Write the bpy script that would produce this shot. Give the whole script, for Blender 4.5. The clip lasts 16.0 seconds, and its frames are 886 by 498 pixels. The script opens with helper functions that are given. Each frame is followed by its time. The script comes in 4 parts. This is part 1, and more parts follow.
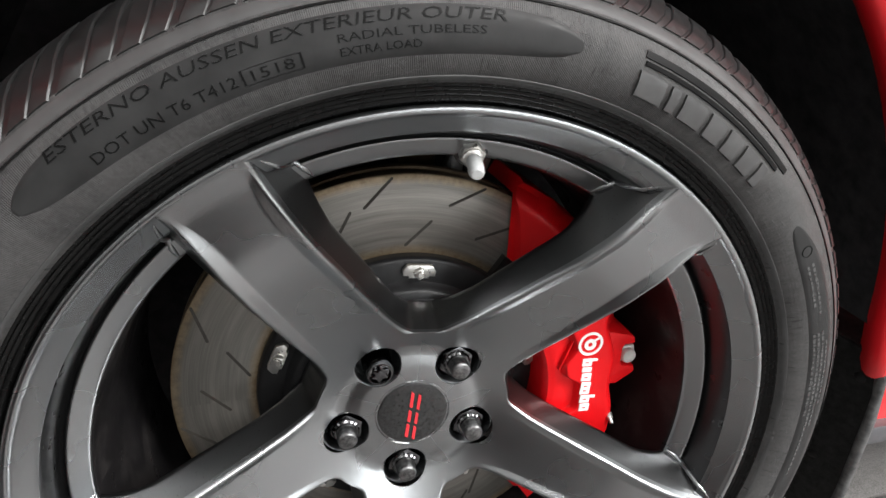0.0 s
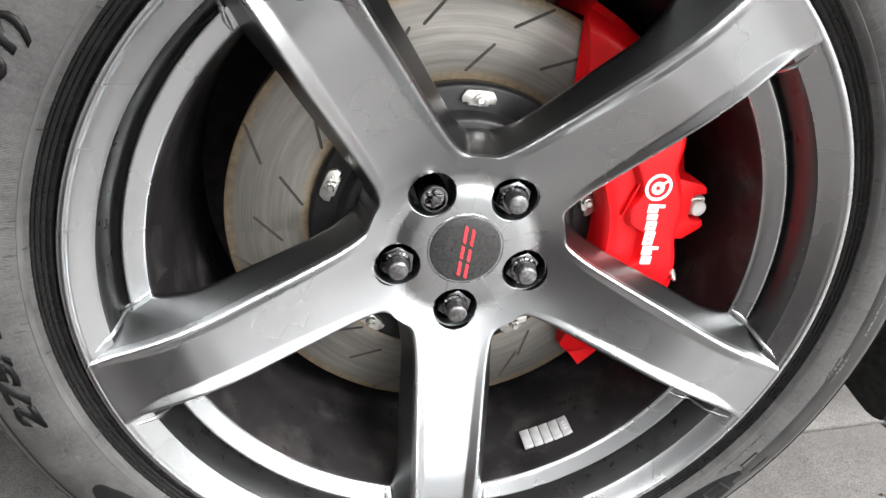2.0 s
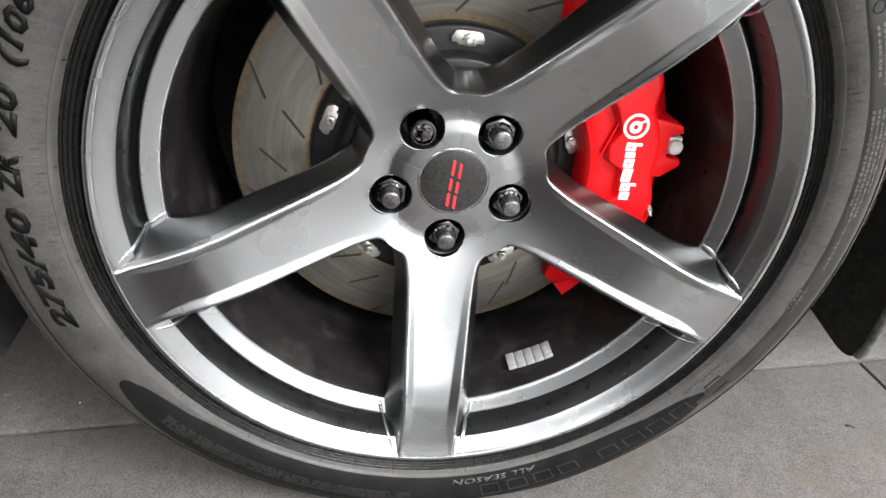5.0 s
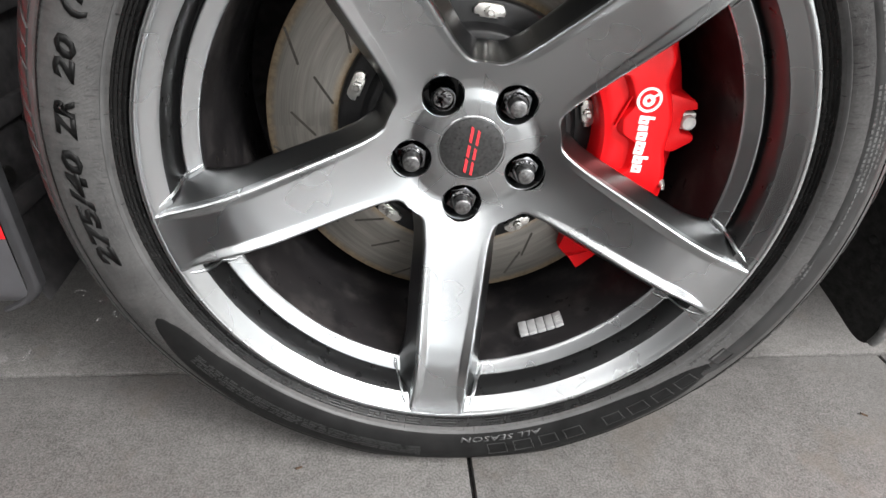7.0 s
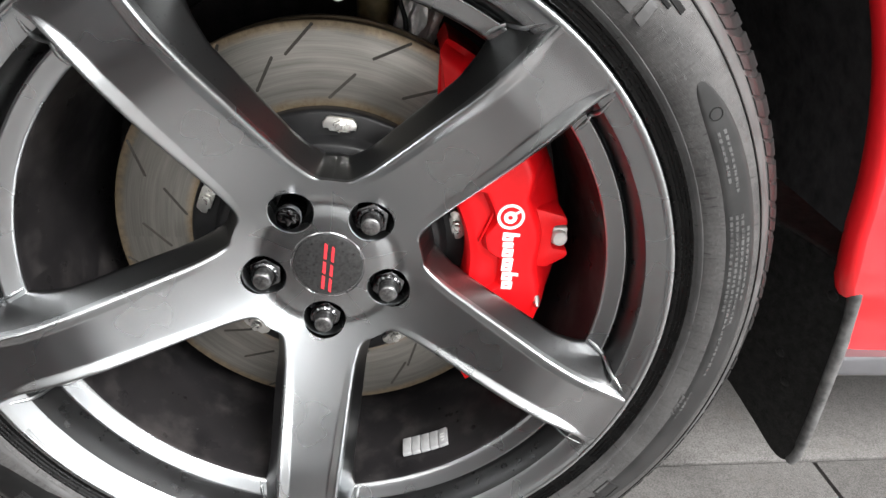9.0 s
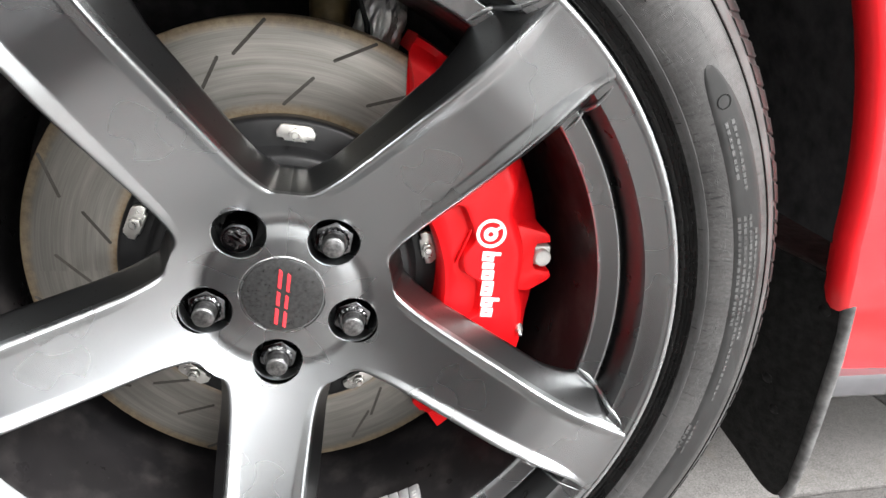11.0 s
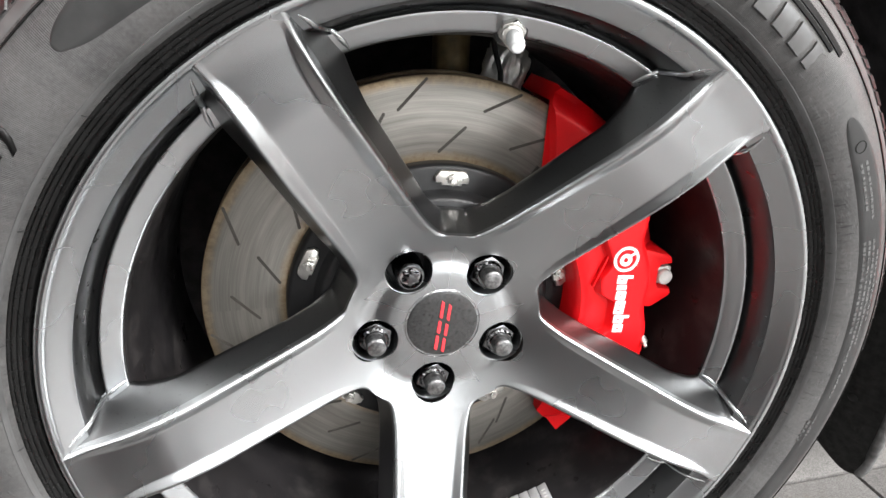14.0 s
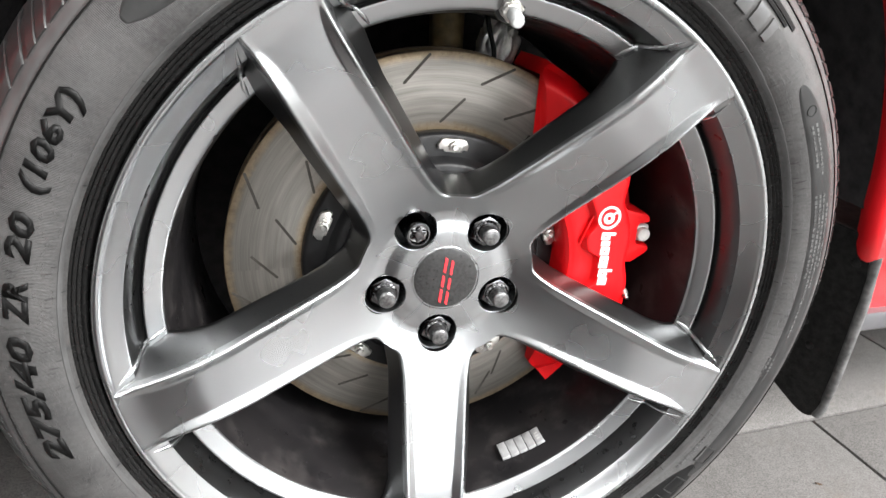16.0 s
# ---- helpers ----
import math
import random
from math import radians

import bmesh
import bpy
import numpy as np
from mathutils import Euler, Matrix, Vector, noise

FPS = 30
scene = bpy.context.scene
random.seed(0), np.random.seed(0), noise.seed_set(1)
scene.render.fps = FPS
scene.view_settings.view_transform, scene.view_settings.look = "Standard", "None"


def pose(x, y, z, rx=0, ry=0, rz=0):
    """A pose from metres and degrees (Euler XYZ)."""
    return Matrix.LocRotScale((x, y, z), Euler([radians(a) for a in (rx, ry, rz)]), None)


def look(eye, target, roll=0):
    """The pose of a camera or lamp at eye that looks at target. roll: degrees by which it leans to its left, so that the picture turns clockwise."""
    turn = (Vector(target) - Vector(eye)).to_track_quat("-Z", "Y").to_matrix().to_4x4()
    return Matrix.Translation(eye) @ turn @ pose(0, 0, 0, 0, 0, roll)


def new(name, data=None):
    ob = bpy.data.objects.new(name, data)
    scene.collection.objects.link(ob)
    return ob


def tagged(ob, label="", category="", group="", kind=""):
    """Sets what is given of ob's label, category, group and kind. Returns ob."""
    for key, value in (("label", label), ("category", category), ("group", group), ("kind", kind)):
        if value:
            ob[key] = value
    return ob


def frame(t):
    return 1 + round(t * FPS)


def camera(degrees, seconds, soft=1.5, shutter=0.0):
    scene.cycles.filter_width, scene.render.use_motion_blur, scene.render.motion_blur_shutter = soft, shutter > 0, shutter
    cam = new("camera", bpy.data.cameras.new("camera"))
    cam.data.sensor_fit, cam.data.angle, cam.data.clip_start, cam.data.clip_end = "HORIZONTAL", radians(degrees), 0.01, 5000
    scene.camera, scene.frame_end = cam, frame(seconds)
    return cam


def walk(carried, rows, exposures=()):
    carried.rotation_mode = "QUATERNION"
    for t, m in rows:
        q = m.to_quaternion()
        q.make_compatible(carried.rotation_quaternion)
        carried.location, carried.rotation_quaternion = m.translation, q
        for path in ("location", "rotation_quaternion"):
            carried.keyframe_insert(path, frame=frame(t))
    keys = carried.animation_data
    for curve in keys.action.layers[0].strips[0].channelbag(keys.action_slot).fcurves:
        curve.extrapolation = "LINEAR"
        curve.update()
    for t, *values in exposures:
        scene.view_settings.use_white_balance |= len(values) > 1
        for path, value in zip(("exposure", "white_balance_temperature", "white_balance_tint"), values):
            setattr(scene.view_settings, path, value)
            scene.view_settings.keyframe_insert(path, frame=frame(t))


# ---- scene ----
cam = camera(72.5, 16.0, soft=1.5)
# seconds, eye x, y, z, then yaw, pitch and roll in degrees
ROWS = [
    (0, -0.0902, -0.4013, 0.6702, -15.27, -23.05, 2.16),
    (0.5, -0.0949, -0.4022, 0.6543, -11.75, -24.23, 2.33),
    (1, -0.0979, -0.4011, 0.6274, -10.52, -24.98, 2.41),
    (1.5, -0.0983, -0.4120, 0.5934, -10.58, -26.09, 2.36),
    (2, -0.0972, -0.4214, 0.5730, -10.35, -27.97, 2.50),
    (2.5, -0.0972, -0.4243, 0.5513, -10.65, -29.47, 2.56),
    (3, -0.0887, -0.4323, 0.5325, -10.27, -31.53, 2.41),
    (3.5, -0.0880, -0.4405, 0.5452, -10.30, -32.20, 2.50),
    (6, -0.0703, -0.5006, 0.5873, -6.33, -33.20, 2.96),
    (6.5, -0.0679, -0.5140, 0.5809, -5.33, -33.29, 3.01),
    (7, -0.0653, -0.5127, 0.5705, -4.78, -33.28, 3.08),
    (7.5, -0.0663, -0.5122, 0.5687, -4.64, -33.13, 3.12),
    (8, -0.0650, -0.5091, 0.6133, -4.51, -33.03, 3.19),
    (8.5, -0.0305, -0.4955, 0.6181, -4.64, -31.46, 3.20),
    (9, 0.0653, -0.4532, 0.6113, -4.31, -28.73, 3.02),
    (9.2, 0.0717, -0.4355, 0.6010, -4.65, -27.73, 3.02),
    (11.3, 0.0185, -0.4119, 0.5548, -11.54, -22.41, 4.07),
    (11.5, -0.0051, -0.4208, 0.5628, -11.35, -22.50, 3.68),
    (12, -0.0525, -0.4345, 0.5921, -10.80, -23.21, 3.47),
    (12.5, -0.0495, -0.4349, 0.5968, -10.47, -25.18, 3.06),
    (13, -0.0746, -0.4343, 0.5869, -12.06, -22.92, 3.05),
    (13.5, -0.0839, -0.4208, 0.5943, -11.66, -24.05, 2.42),
    (14, -0.0999, -0.4199, 0.6001, -12.89, -23.58, 2.31),
    (14.5, -0.1132, -0.4383, 0.6108, -13.50, -24.75, 2.33),
    (15, -0.1199, -0.4523, 0.5916, -14.34, -24.53, 2.42),
    (15.5, -0.1291, -0.4684, 0.5888, -15.00, -24.48, 2.47),
    (16, -0.1380, -0.4704, 0.5954, -15.68, -24.39, 2.55),
]


def eye_pose(x, y, z, yaw, pitch, roll):
    return pose(x, y, z, 0, 0, yaw) @ pose(0, 0, 0, 90 + pitch, 0, 0) @ pose(0, 0, 0, 0, 0, roll)


EXPOSURES = [(0, -0.85), (0.5, -0.29), (1, 0.1), (1.5, 0.18), (2.5, 0.05), (3.5, -0.25), (6, -0.31), (7.5, -0.35), (8.5, -0.1), (9.2, -0.16), (11.3, 0.16), (12.5, 0.16), (14.5, 0.11), (16, 0.16)]
walk(cam, [(r[0], eye_pose(*r[1:])) for r in ROWS], EXPOSURES)

# ---- light and world ----
world = bpy.data.worlds.new("world")
scene.world = world
world.use_nodes = True
world.node_tree.nodes["Background"].inputs[0].default_value = (0.55, 0.6, 0.7, 1)
world.node_tree.nodes["Background"].inputs[1].default_value = 0.05

HUB = Vector((0.0, 0.0, 0.340))
PHASE = -5.7          # degrees by which the wheel stands turned
SPOKES = [-90 + PHASE + 72 * k for k in range(5)]


def area_light(name, at, target, sx, sy, watts, color):
    data = bpy.data.lights.new(name, "AREA")
    data.shape, data.size, data.size_y, data.energy, data.color = "RECTANGLE", sx, sy, watts, color
    ob = new(name, data)
    ob.matrix_basis = look(at, target)
    return ob


# ---- materials ----
class Mat:
    """A small builder for node materials."""

    def __init__(self, name, color=(0.5, 0.5, 0.5), rough=0.5, metal=0.0, coat=0.0, spec=0.5):
        self.mat = bpy.data.materials.new(name)
        self.mat.use_nodes = True
        self.tree = self.mat.node_tree
        self.bsdf = self.tree.nodes["Principled BSDF"]
        self.set("Base Color", (*color, 1))
        self.set("Roughness", rough)
        self.set("Metallic", metal)
        self.set("Coat Weight", coat)
        self.set("Coat Roughness", 0.06)
        self.set("Specular IOR Level", spec)
        self.heights = []

    def set(self, name, value):
        self.bsdf.inputs[name].default_value = value

    def node(self, kind, **inputs):
        n = self.tree.nodes.new(kind)
        for k, v in inputs.items():
            key = int(k[1:]) if k[0] == "i" and k[1:].isdigit() else k.replace("_", " ")
            if hasattr(v, "links"):
                self.tree.links.new(v, n.inputs[key])
            else:
                n.inputs[key].default_value = v
        return n

    def coords(self):
        return self.node("ShaderNodeTexCoord").outputs["Object"]

    def math(self, op, a, b=0.0):
        n = self.node("ShaderNodeMath", i0=a, i1=b)
        n.operation = op
        return n.outputs[0]

    def polar(self):
        """Radius, angle and depth of the object's place round the wheel's axle."""
        sep = self.node("ShaderNodeSeparateXYZ", Vector=self.coords())
        x, y, z = sep.outputs
        r = self.math("SQRT", self.math("ADD", self.math("MULTIPLY", x, x), self.math("MULTIPLY", z, z)))
        return r, self.math("ARCTAN2", z, x), y

    def vec(self, x, y, z=0.0):
        return self.node("ShaderNodeCombineXYZ", X=x, Y=y, Z=z).outputs[0]

    def noise(self, scale, detail=4.0, rough=0.55, vector=None):
        return self.node("ShaderNodeTexNoise", Vector=vector or self.coords(), Scale=scale, Detail=detail, Roughness=rough).outputs["Fac"]

    def ramp(self, fac, *stops):
        n = self.node("ShaderNodeValToRGB", Fac=fac)
        e = n.color_ramp.elements
        while len(e) < len(stops):
            e.new(0.5)
        for item, (at, c) in zip(e, stops):
            item.position = at
            item.color = (*c, 1) if hasattr(c, "__len__") else (c, c, c, 1)
        return n.outputs["Color"]

    def mix(self, fac, a, b, how="MIX"):
        n = self.tree.nodes.new("ShaderNodeMix")
        n.data_type, n.blend_type = "RGBA", how
        for i, v in ((0, fac), (6, a), (7, b)):
            if hasattr(v, "links"):
                self.tree.links.new(v, n.inputs[i])
            else:
                n.inputs[i].default_value = v if i == 0 else (*v, 1) if len(v) == 3 else v
        return n.outputs[2]

    def link(self, out, name):
        self.tree.links.new(out, self.bsdf.inputs[name])

    def bump(self, height, strength=0.2, distance=0.001):
        n = self.node("ShaderNodeBump", Height=height, Strength=strength, Distance=distance)
        if self.heights:
            self.tree.links.new(self.heights[-1], n.inputs["Normal"])
        self.heights.append(n.outputs[0])
        self.link(n.outputs[0], "Normal")


def wheel_paint():
    m = Mat("satin_grey_wheel_paint", rough=0.2, metal=1.0)
    grain, cloud = m.noise(1400, 2), m.noise(9, 3)
    c = m.mix(0.5, m.ramp(grain, (0.3, (0.370, 0.384, 0.392)), (0.7, (0.385, 0.399, 0.407))), m.ramp(cloud, (0.35, (0.368, 0.382, 0.390)), (0.65, (0.388, 0.402, 0.410))))
    speck = m.ramp(m.noise(520, 3, 0.7), (0.65, 0.0), (0.70, 1.0))
    where = m.ramp(m.noise(11, 4), (0.60, 0.0), (0.72, 1.0))
    dirt = m.math("MULTIPLY", speck, where)
    m.link(m.mix(m.math("MULTIPLY", dirt, 0.3), c, (0.08, 0.08, 0.08)), "Base Color")
    m.link(m.ramp(m.noise(14, 2), (0.3, 0.268), (0.7, 0.282)), "Roughness")
    return m.mat


# Wheel paint darkened for the spoke sides: their shade is in the colour.
def shaded_side_paint():
    m = Mat("shaded_spoke_side_paint", (0.20, 0.203, 0.206), 0.28, 1.0)
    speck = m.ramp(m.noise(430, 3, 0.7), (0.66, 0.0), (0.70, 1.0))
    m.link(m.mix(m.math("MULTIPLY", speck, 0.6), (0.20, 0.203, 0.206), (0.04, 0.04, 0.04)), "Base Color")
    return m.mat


def barrel_paint():
    m = Mat("dark_barrel_paint", rough=0.32, metal=0.0, spec=0.14)
    r, a, y = m.polar()
    pale_streak = m.ramp(m.noise(1.0, 5, 0.6, m.vec(m.math("MULTIPLY", a, 5.0), m.math("MULTIPLY", y, 22.0))), (0.50, 0.0), (0.72, 1.0))
    fleck = m.ramp(m.noise(300, 2), (0.74, 0.0), (0.78, 1.0))
    dark = m.ramp(m.noise(18, 5), (0.3, (0.0080, 0.0076, 0.0082)), (0.75, (0.0150, 0.0138, 0.0144)))
    c = m.mix(m.math("MULTIPLY", pale_streak, 0.6), dark, (0.045, 0.041, 0.040))
    m.link(m.mix(m.math("MULTIPLY", fleck, 0.35), c, (0.10, 0.10, 0.10)), "Base Color")
    m.link(m.ramp(m.noise(30, 6), (0.3, 0.24), (0.7, 0.5)), "Roughness")
    return m.mat


def tyre_rubber():
    m = Mat("tyre_rubber", rough=0.6, spec=0.34)
    r, a, y = m.polar()
    streak = m.noise(1.0, 5, 0.6, m.vec(m.math("MULTIPLY", a, 60.0), m.math("MULTIPLY", r, 30.0)))
    dust = m.noise(22, 6, 0.65)
    fine = m.noise(500, 3)
    c1 = m.ramp(streak, (0.36, (0.025, 0.025, 0.0252)), (0.62, (0.055, 0.053, 0.052)))
    c2 = m.ramp(dust, (0.36, (0.021, 0.021, 0.021)), (0.64, (0.080, 0.078, 0.076)))
    tick = m.ramp(m.noise(1.0, 3, 0.6, m.vec(m.math("MULTIPLY", a, 130.0), m.math("MULTIPLY", r, 90.0))), (0.60, 0.0), (0.68, 1.0))
    patch = m.ramp(m.noise(14, 3), (0.42, 0.0), (0.58, 1.0))
    c = m.mix(0.25, m.mix(0.5, c1, c2), m.ramp(fine, (0.3, 0.016), (0.7, 0.082)))
    m.link(m.mix(m.math("MULTIPLY", m.math("MULTIPLY", tick, patch), 0.8), c, (0.010, 0.010, 0.010)), "Base Color")
    m.link(m.ramp(dust, (0.35, 0.36), (0.66, 0.62)), "Roughness")
    hatch = m.math("SINE", m.math("MULTIPLY", a, 1900.0))
    m.bump(hatch, 0.3, 0.0004)
    m.bump(fine, 0.25, 0.0004)
    m.bump(streak, 0.3, 0.0008)
    scuff = m.ramp(m.noise(1.0, 6, 0.75, m.vec(m.math("MULTIPLY", a, 25.0), m.math("MULTIPLY", r, 220.0))), (0.56, 0.0), (0.64, 1.0))
    m.bump(scuff, 0.4, 0.0006)
    return m.mat


def smooth_rubber(name, tone=0.03, rough=0.36, spec=0.3):
    m = Mat(name, rough=rough, spec=spec)
    n = m.noise(45, 5)
    m.link(m.ramp(n, (0.3, tone * 0.75), (0.7, tone * 1.35)), "Base Color")
    m.link(m.ramp(m.noise(90, 5), (0.3, rough * 0.85), (0.7, rough * 1.25)), "Roughness")
    m.bump(m.noise(300, 3), 0.12, 0.0004)
    return m.mat


def disc_iron():
    m = Mat("brushed_disc_iron", rough=0.45, metal=0.75)
    r, a, y = m.polar()
    rings = m.noise(1.0, 4, 0.7, m.vec(m.math("MULTIPLY", r, 900.0), m.math("MULTIPLY", a, 0.8)))
    wide = m.noise(1.0, 3, 0.5, m.vec(m.math("MULTIPLY", r, 160.0), m.math("MULTIPLY", a, 2.0)))
    base = m.mix(0.5, m.ramp(rings, (0.3, (0.13, 0.122, 0.110)), (0.7, (0.33, 0.313, 0.285))), m.ramp(wide, (0.35, (0.145, 0.136, 0.122)), (0.7, (0.30, 0.284, 0.258))))
    speck = m.noise(160, 5, 0.7)
    edge_out = m.ramp(m.math("ADD", r, m.math("MULTIPLY", m.math("SUBTRACT", speck, 0.5), 0.006)), (0.1885, 0.0), (0.1930, 1.0))
    edge_in = m.ramp(m.math("ADD", r, m.math("MULTIPLY", m.math("SUBTRACT", speck, 0.5), 0.006)), (0.1315, 1.0), (0.1345, 0.0))
    rust = m.mix(1.0, edge_out, edge_in, "ADD")
    rust_colour = m.ramp(speck, (0.35, (0.24, 0.15, 0.065)), (0.65, (0.42, 0.32, 0.19)))
    m.link(m.mix(m.math("MULTIPLY", rust, 0.7), base, rust_colour), "Base Color")
    m.link(m.ramp(rings, (0.3, 0.40), (0.7, 0.54)), "Roughness")
    m.bump(rings, 0.15, 0.0003)
    tan = m.node("ShaderNodeTangent")
    tan.direction_type, tan.axis = "RADIAL", "Y"
    m.link(tan.outputs[0], "Tangent")
    m.set("Anisotropic", 0.35)
    return m.mat


def plain(name, color, rough=0.4, metal=0.0, coat=0.0, vary=0.12, scale=60.0, bump=0.08, spec=0.5):
    m = Mat(name, color, rough, metal, coat, spec)
    n = m.noise(scale, 5)
    lo, hi = tuple(c * (1 - vary) for c in color), tuple(min(1, c * (1 + vary)) for c in color)
    m.link(m.ramp(n, (0.3, lo), (0.7, hi)), "Base Color")
    m.link(m.ramp(m.noise(scale * 2.3, 4), (0.3, rough * 0.85), (0.7, min(1, rough * 1.2))), "Roughness")
    if bump:
        m.bump(m.noise(scale * 8, 3), bump, 0.0004)
    return m.mat


def floor_tile():
    m = Mat("grey_stone_tile", rough=0.35, spec=0.45)
    geo = m.node("ShaderNodeNewGeometry").outputs["Position"]
    one = m.node("ShaderNodeObjectInfo").outputs["Random"]
    big, mid, fine = m.noise(2.6, 5, 0.6, geo), m.noise(17, 7, 0.72, geo), m.noise(420, 4, 0.75, geo)
    flake = m.noise(75, 6, 0.8, geo)
    c = m.mix(0.45, m.ramp(big, (0.40, (0.150, 0.143, 0.137)), (0.60, (0.225, 0.216, 0.208))), m.ramp(mid, (0.40, (0.105, 0.100, 0.096)), (0.60, (0.275, 0.264, 0.255))))
    c = m.mix(0.45, c, m.ramp(flake, (0.40, (0.085, 0.081, 0.077)), (0.60, (0.300, 0.290, 0.281))))
    c = m.mix(0.40, c, m.ramp(fine, (0.42, (0.05, 0.048, 0.046)), (0.58, (0.38, 0.370, 0.360))))
    c = m.mix(1.0, c, m.ramp(one, (0.0, 0.62), (1.0, 0.67)), "MULTIPLY")
    grit = m.ramp(m.noise(190, 3, 0.7, geo), (0.62, 0.0), (0.66, 1.0))
    dirt = m.ramp(m.noise(9, 5, 0.6, geo), (0.44, 0.0), (0.56, 1.0))
    c = m.mix(m.math("MULTIPLY", m.math("MULTIPLY", grit, dirt), 0.7), c, (0.055, 0.050, 0.044))
    stain = m.ramp(m.noise(6.5, 6, 0.7, geo), (0.56, 0.0), (0.64, 1.0))
    m.link(m.mix(m.math("MULTIPLY", stain, 0.45), c, (0.13, 0.115, 0.10)), "Base Color")
    m.link(m.ramp(mid, (0.3, 0.29), (0.7, 0.42)), "Roughness")
    m.bump(fine, 0.35, 0.0006)
    m.bump(flake, 0.25, 0.0008)
    m.bump(mid, 0.12, 0.0015)
    return m.mat


def glow(name, color, strength):
    m = Mat(name, color)
    m.set("Emission Color", (*color, 1))
    m.set("Emission Strength", strength)
    return m.mat


# Groove colour darkened in place of a dark reflection; also the valve seal.
GROOVE = plain("groove_shade_and_seal_dark", (0.065, 0.066, 0.067), 0.30, 0.95, 0.0, 0.03, 30, 0.0)
PAINT, SHADED_SIDE_PAINT, BARREL, RUBBER, DISC = wheel_paint(), shaded_side_paint(), barrel_paint(), tyre_rubber(), disc_iron()
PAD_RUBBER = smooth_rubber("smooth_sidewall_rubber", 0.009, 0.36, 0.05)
BEAD_RUBBER = smooth_rubber("wet_bead_rubber", 0.003, 0.26, 0.22)
TREAD_RUBBER = smooth_rubber("tread_rubber", 0.015, 0.36, 0.42)
FIELD_RUBBER = smooth_rubber("plain_sidewall_rubber", 0.020, 0.45, 0.2)
LETTER_RUBBER = smooth_rubber("letter_rubber", 0.005, 0.42, 0.12)
SHINY_RUBBER = smooth_rubber("shiny_letter_rubber", 0.05, 0.26, 0.5)
BAR_RUBBER = smooth_rubber("raised_bar_rubber", 0.06, 0.2, 0.6)
BAND_RUBBER = smooth_rubber("pale_ring_rubber", 0.055, 0.5, 0.35)
RED = plain("red_caliper_enamel", (0.66, 0.005, 0.008), 0.4, 0.0, 0.0, 0.06, 40, 0.05, 0.25)
RED_BODY = plain("red_car_paint", (0.74, 0.008, 0.014), 0.35, 0.0, 0.35, 0.03, 8, 0.0)
WHITE = plain("white_enamel", (0.82, 0.82, 0.80), 0.4)
CAP_BLACK = plain("black_cap_plastic", (0.020, 0.020, 0.020), 0.20, 0.0, 0.0, 0.4, 420, 0.25)
EMBLEM_RED = plain("red_emblem_enamel", (0.65, 0.03, 0.04), 0.35)
CHROME_DARK = plain("black_chrome", (0.12, 0.12, 0.124), 0.10, 1.0, 0.0, 0.3, 220, 0.0)
NUT_END = plain("scuffed_black_chrome", (0.20, 0.20, 0.20), 0.34, 1.0, 0.0, 0.6, 260, 0.3)
SEAT_DARK = plain("machined_dark_seat", (0.34, 0.34, 0.345), 0.16, 1.0)
STEEL = plain("zinc_steel", (0.62, 0.61, 0.58), 0.3, 0.9, 0.0, 0.15, 150, 0.1)
BOLT_GREY = plain("dull_zinc", (0.50, 0.49, 0.47), 0.5, 0.4, 0.0, 0.2, 120, 0.2)
CAST = plain("cast_aluminium", (0.72, 0.71, 0.69), 0.42, 0.6, 0.0, 0.25, 90, 0.6)
HAT_BLACK = plain("black_hat_coating", (0.011, 0.011, 0.0115), 0.38, 0.0, 0.0, 0.3, 80, 0.1, 0.3)
BLACK_PLASTIC = plain("black_grained_plastic", (0.0085, 0.0083, 0.0081), 0.5, 0.0, 0.0, 0.8, 120, 0.9, 0.16)
FLAP_EDGE = plain("grey_edge_rubber", (0.085, 0.085, 0.085), 0.6, 0.0, 0.0, 0.5, 90, 0.5, 0.3)
LINER = plain("black_liner_felt", (0.030, 0.029, 0.030), 0.85, 0.0, 0.0, 0.4, 50, 0.4, 0.1)
DARK_TRIM = plain("black_trim", (0.03, 0.03, 0.032), 0.4, 0.0, 0.0, 0.2, 40, 0.1, 0.3)
GREY_TRIM = plain("dark_grey_trim", (0.055, 0.055, 0.06), 0.4, 0.0, 0.2, 0.1, 30)
LEAD = plain("grey_weight_coating", (0.36, 0.365, 0.37), 0.45, 0.3, 0.0, 0.12, 120, 0.1)
VALVE_CAP = plain("grey_plastic_cap", (0.42, 0.43, 0.43), 0.5)
RUSTY = plain("brown_rusty_steel", (0.10, 0.07, 0.03), 0.7, 0.2, 0.0, 0.5, 60, 0.4)
SLOT_DARK = plain("slot_shade_dark", (0.05, 0.045, 0.038), 0.7, 0.3)
LEAF_BROWN = plain("dry_leaf", (0.06, 0.035, 0.02), 0.8, 0.0, 0.0, 0.4, 300, 0.3)
TILE, GROUT = floor_tile(), plain("dark_grout", (0.035, 0.034, 0.032), 0.8)
WATER = Mat("water", (0.9, 0.92, 0.93), 0.02)
WATER.set("Transmission Weight", 1.0)
WATER.set("IOR", 1.33)
WATER = WATER.mat
WALL = plain("white_wall_paint", (0.50, 0.50, 0.49), 0.7, 0.0, 0.0, 0.04, 4)
CEIL = plain("grey_ceiling_paint", (0.35, 0.35, 0.355), 0.8, 0.0, 0.0, 0.04, 4)
DAYLIGHT = glow("bright_daylight", (0.93, 0.97, 1.0), 1.0)
